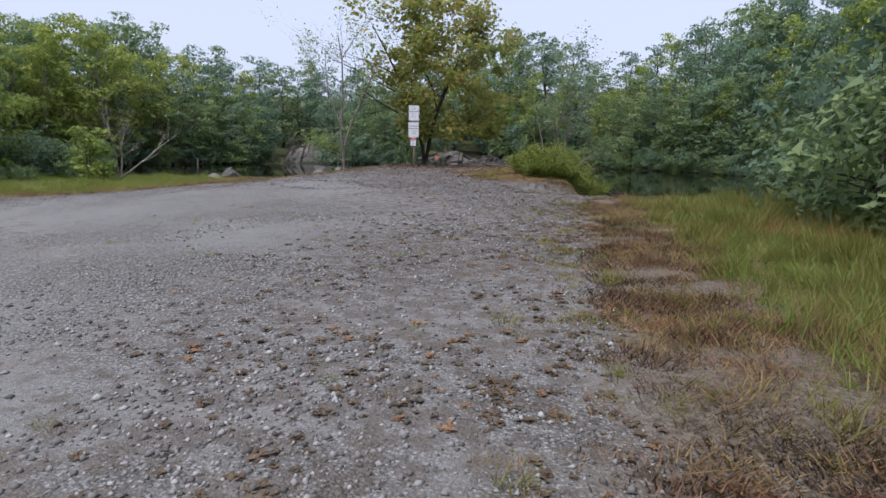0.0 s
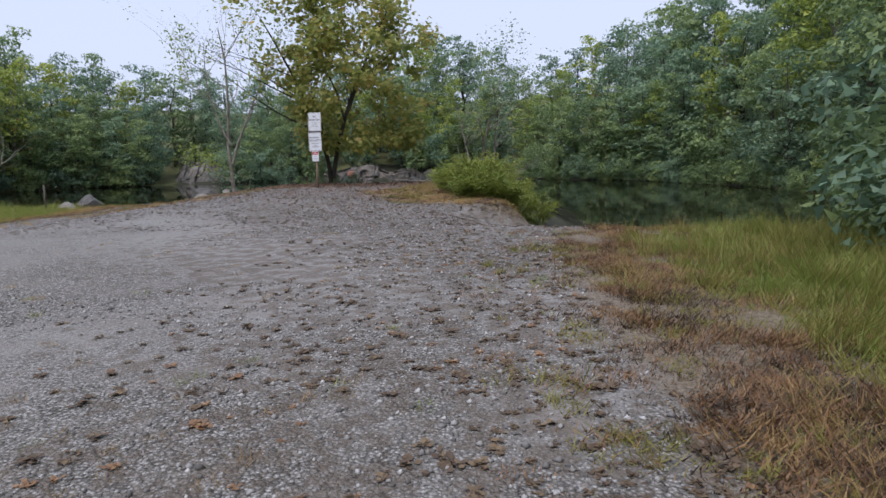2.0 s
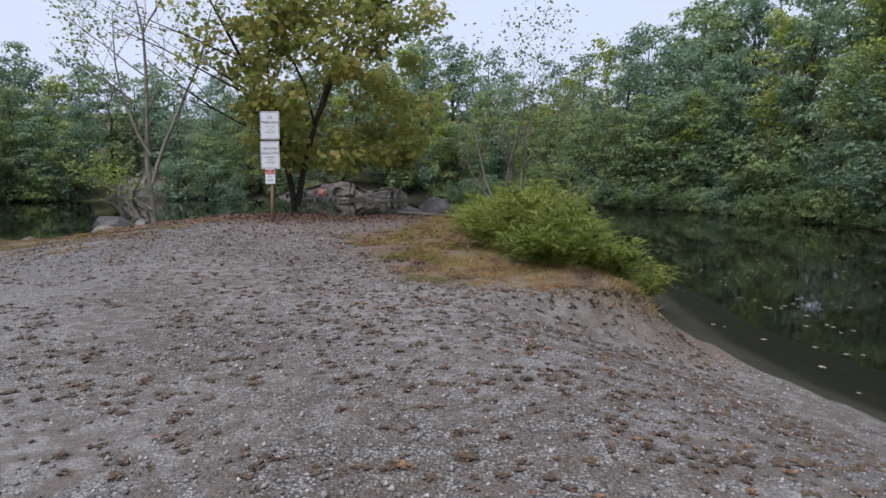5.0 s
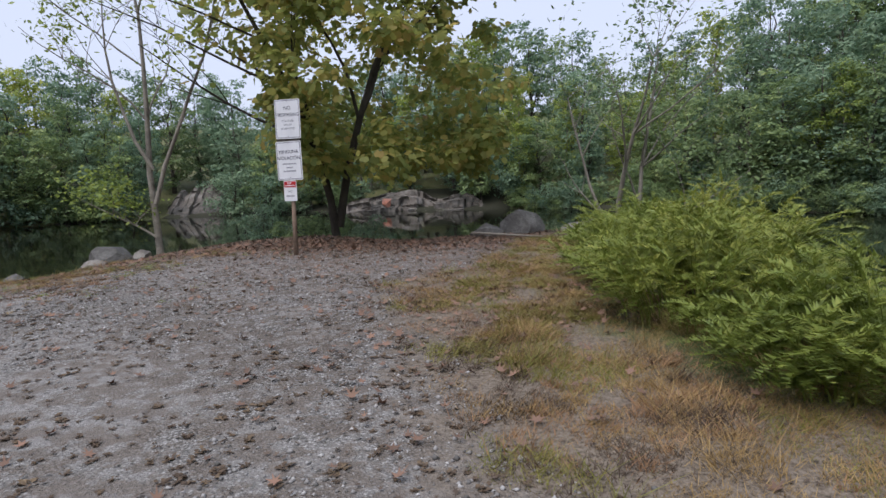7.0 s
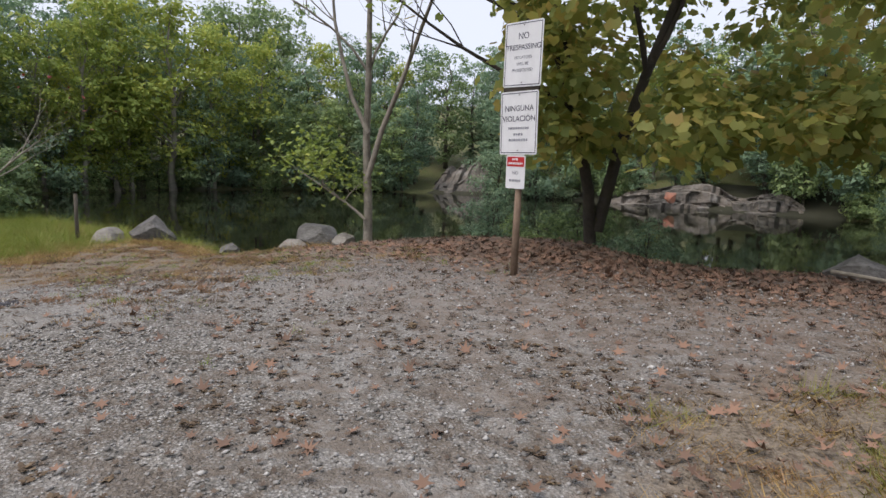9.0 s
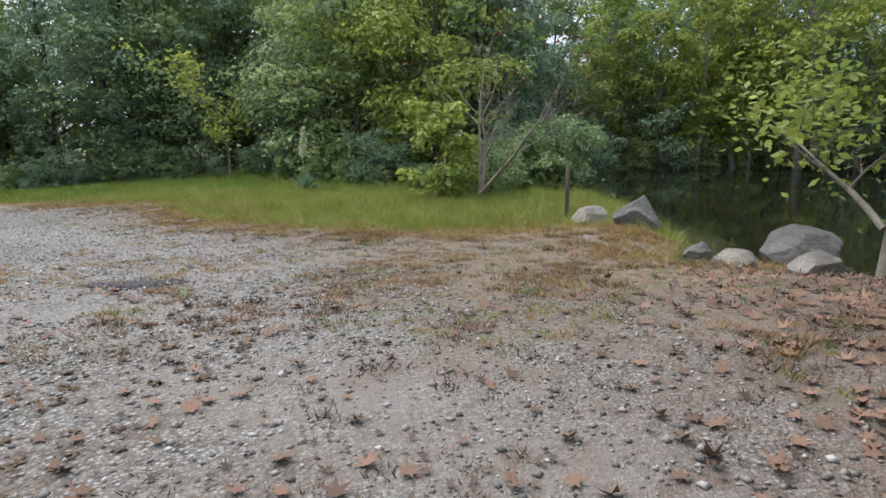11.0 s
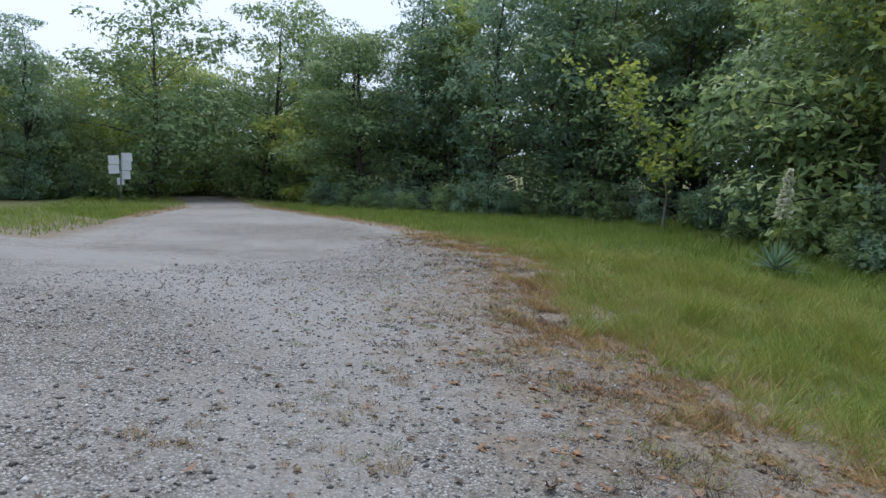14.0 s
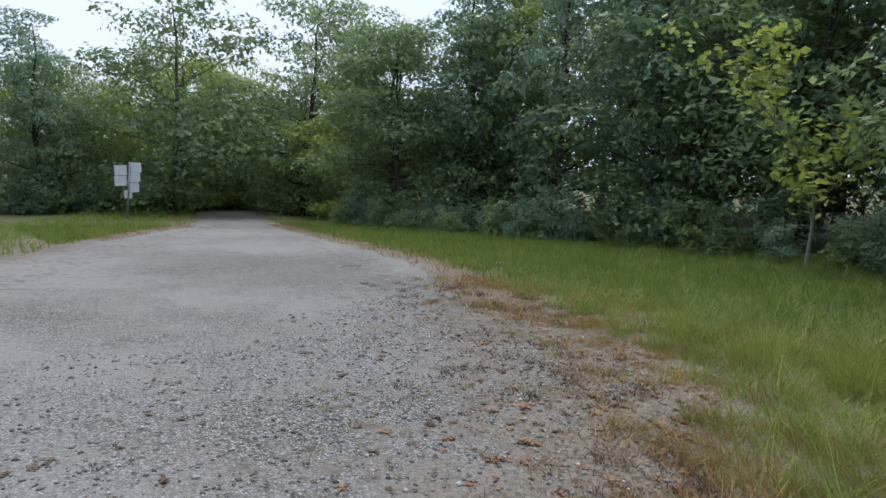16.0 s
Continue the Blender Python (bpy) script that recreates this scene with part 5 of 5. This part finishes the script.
tufts(1700, (-9.5, -6), (-1.5, 1.2), 30, 0.05, M_DRYGRASS, "dry_tufts", "dry tan weed tufts near the pond's edge", 117, lambda x, y, l, s: (l < 0.2) & (patchy(x, y, 0.6, 12) > -0.1))
tufts(900, (-9.5, -6), (-1.5, 1.2), 26, 0.04, M_DARKLITTER, "dark_weed_tufts", "brown withered weeds near the pond's edge", 118, lambda x, y, l, s: (l < 0.2) & (patchy(x, y, 0.6, 14) > -0.1))
tufts(900, (-12, -10), (0, 0.8), 24, 0.05, M_GRASS, "green_tufts", "small green weed tufts at the lot's edge", 116, lambda x, y, l, s: (l < 0) & (l > -2.6))


def pebble_mesh(name, x, y, size, seed):
    """Loose crushed stones: six-cornered chips lying on the ground."""
    r = np.random.default_rng(seed)
    n = len(x)
    z = land(x, y)
    base = np.array([(1, 0, 0), (0.2, 0.9, 0.1), (-1, 0.15, 0), (-0.1, -0.9, 0.05), (0.1, 0.1, 0.75), (0, 0, -0.6)])
    s = np.minimum(size * r.lognormal(0, 0.42, n), size * 2.4)
    a = r.uniform(0, 6.28, n)
    p = base[None] * (1 + r.uniform(-0.5, 0.5, (n, 6, 3))) * s[:, None, None]
    c, d = np.cos(a)[:, None], np.sin(a)[:, None]
    v = np.stack([p[..., 0] * c - p[..., 1] * d + x[:, None], p[..., 0] * d + p[..., 1] * c + y[:, None], p[..., 2] + (z + s * 0.15)[:, None]], -1)
    tri = np.array([(0, 1, 4), (1, 2, 4), (2, 3, 4), (3, 0, 4), (1, 0, 5), (2, 1, 5), (3, 2, 5), (0, 3, 5)])
    f = (tri[None] + (np.arange(n) * 6)[:, None, None]).reshape(-1)
    me = bpy.data.meshes.new(name)
    me.vertices.add(n * 6)
    me.vertices.foreach_set("co", v.astype(np.float32).ravel())
    me.loops.add(len(f))
    me.loops.foreach_set("vertex_index", f.astype(np.int32))
    me.polygons.add(len(f) // 3)
    me.polygons.foreach_set("loop_start", np.arange(0, len(f), 3, dtype=np.int32))
    me.materials.append(M_PEBBLE)
    me.update(calc_edges=True)
    return me


x, y = scatter(rng, (-15, -25.5), (7.5, 1.5), 250000, lambda x, y, l, s: (l < 0.1) & (s > -0.3) & (np.minimum(np.abs(x - 5 + (y + 15) * -0.08), np.abs(y + 2.4 - x * 0.66)) < 3.5) & (((x + 4.9) / 3.0) ** 2 + ((y + 0.3) / 1.7) ** 2 > 0.7))
k = (patchy(x, y, 0.45, 21) > -0.4 + 0.5 * (x < 4) * (y < -11)) & (rng.uniform(0, 1, len(x)) < 0.8)
stuff("gravel", pebble_mesh("gravel_chips", x[k], y[k], 0.0085, 120), "loose grey crushed stone chips", "gravel")


def fallen(name, x, y, size, mat, label, seed, lift=0.012, zz=None):
    """Curled dead leaves with a lobed outline."""
    r = np.random.default_rng(seed)
    n = len(x)
    z = land(x, y) if zz is None else np.full(n, zz)
    outline = np.array([(0, -0.55), (0.12, -0.2), (0.58, -0.26), (0.22, 0.02), (0.5, 0.34), (0.1, 0.2), (0, 0.68), (-0.12, 0.2), (-0.46, 0.38), (-0.22, 0.0), (-0.56, -0.2), (-0.12, -0.22)])
    s = size * r.uniform(0.55, 1.3, n)
    a = r.uniform(0, 6.28, n)
    p = outline[None] * s[:, None, None] * (1 + r.uniform(-0.15, 0.15, (n, 12, 2)))
    c, d = np.cos(a)[:, None], np.sin(a)[:, None]
    tx, ty = r.normal(0, 0.3, (n, 1)), r.normal(0, 0.3, (n, 1))
    hz = p[..., 0] * tx + p[..., 1] * ty + (p[..., 0] ** 2 + p[..., 1] ** 2) / s[:, None] * r.uniform(0.1, 0.9, (n, 1)) if zz is None else p[..., 0] * 0
    v = np.stack([p[..., 0] * c - p[..., 1] * d + x[:, None], p[..., 0] * d + p[..., 1] * c + y[:, None], hz + (z + lift)[:, None]], -1)
    stuff(name, quads_mesh(name, v, mat, 12), label, "leaves")


def litter_spots(count, cx, cy, sx, sy, seed):
    r = np.random.default_rng(seed)
    x, y = r.normal(cx, sx, count), r.normal(cy, sy, count)
    k = signed_distance(x, y, SHORE) > 0.1
    return x[k], y[k]


x, y = litter_spots(4600, 0.6, 1.55, 2.7, 0.75, 130)
fallen("fallen_leaves", x, y, 0.066, M_DEADLEAF, "carpet of brown sycamore leaves round the signpost", 131)
x, y = litter_spots(900, 0.5, -2.2, 3.2, 2.4, 132)
fallen("fallen_leaves", x, y, 0.068, M_DEADLEAF, "scattered brown and orange leaves on the gravel", 133)
x, y = litter_spots(620, 3.3, -3.4, 0.8, 1.6, 147)
fallen("fallen_leaves", x, y, 0.066, M_DEADLEAF, "brown leaves lying in the dry grass", 148, 0.03)
x, y = litter_spots(230, -3.0, -3.5, 4.5, 3.5, 134)
fallen("fallen_leaves", x, y, 0.062, M_DEADLEAF, "few curled brown leaves on the gravel", 135)
x, y = litter_spots(7000, 0.8, -3.5, 3.4, 3.4, 142)
fallen("leaf_crumbs", x, y, 0.03, M_DARKLITTER, "brown crumbs of leaf among the gravel", 143)
x, y = scatter(rng, (-13, -11), (-2, -1), 9000, lambda x, y, l, s: (l < 0) & (l > -5 * rng.uniform(0, 1, len(x))))
fallen("leaf_crumbs", x, y, 0.026, M_DARKLITTER, "brown crumbs of leaf among the gravel of the lot", 145)
x, y = scatter(rng, (-13, -11), (-2, -1), 900, lambda x, y, l, s: (l < 0) & (l > -4 * rng.uniform(0, 1, len(x))))
fallen("leaf_crumbs", x, y, 0.04, M_DEADLEAF, "russet broken leaves among the gravel of the lot", 146)
x, y = litter_spots(3000, 0.5, 2.0, 3.2, 0.8, 136)
fallen("dark_litter", x, y, 0.07, M_DARKLITTER, "dark rotting leaf litter under the sycamore", 137)
x, y = scatter(rng, (6.8, -10), (14, 2), 220, lambda x, y, l, s: s < -0.25)
fallen("floating_leaves", x, y, 0.07, M_PALELEAF, "pale leaves floating on the pond", 138, 0.004, WATER)

# a spill of coarser stones
r = np.random.default_rng(170)
x = np.concatenate([r.normal(4.69, 0.42, 1300), r.normal(2.84, 0.9, 900)])
y = np.concatenate([r.normal(-22.30, 0.5, 1300), r.normal(-21.33, 1.2, 900)])
stuff("gravel", pebble_mesh("coarse_gravel", x, y, 0.0095, 171), "spill of coarser grey crushed stones", "gravel")

# the dark ash spot on the gravel
r = np.random.default_rng(140)
x = np.concatenate([r.normal(-3.22, 0.11, 2100), r.normal(-3.15, 0.07, 420)])
y = np.concatenate([r.normal(-3.46, 0.10, 2100), r.normal(-3.74, 0.07, 420)])
me = pebble_mesh("ash_chips", x, y, 0.009, 141)
me.materials[0] = M_OIL
stuff("ash_patch", me, "dark patch of ash and grit on the gravel", "ash")
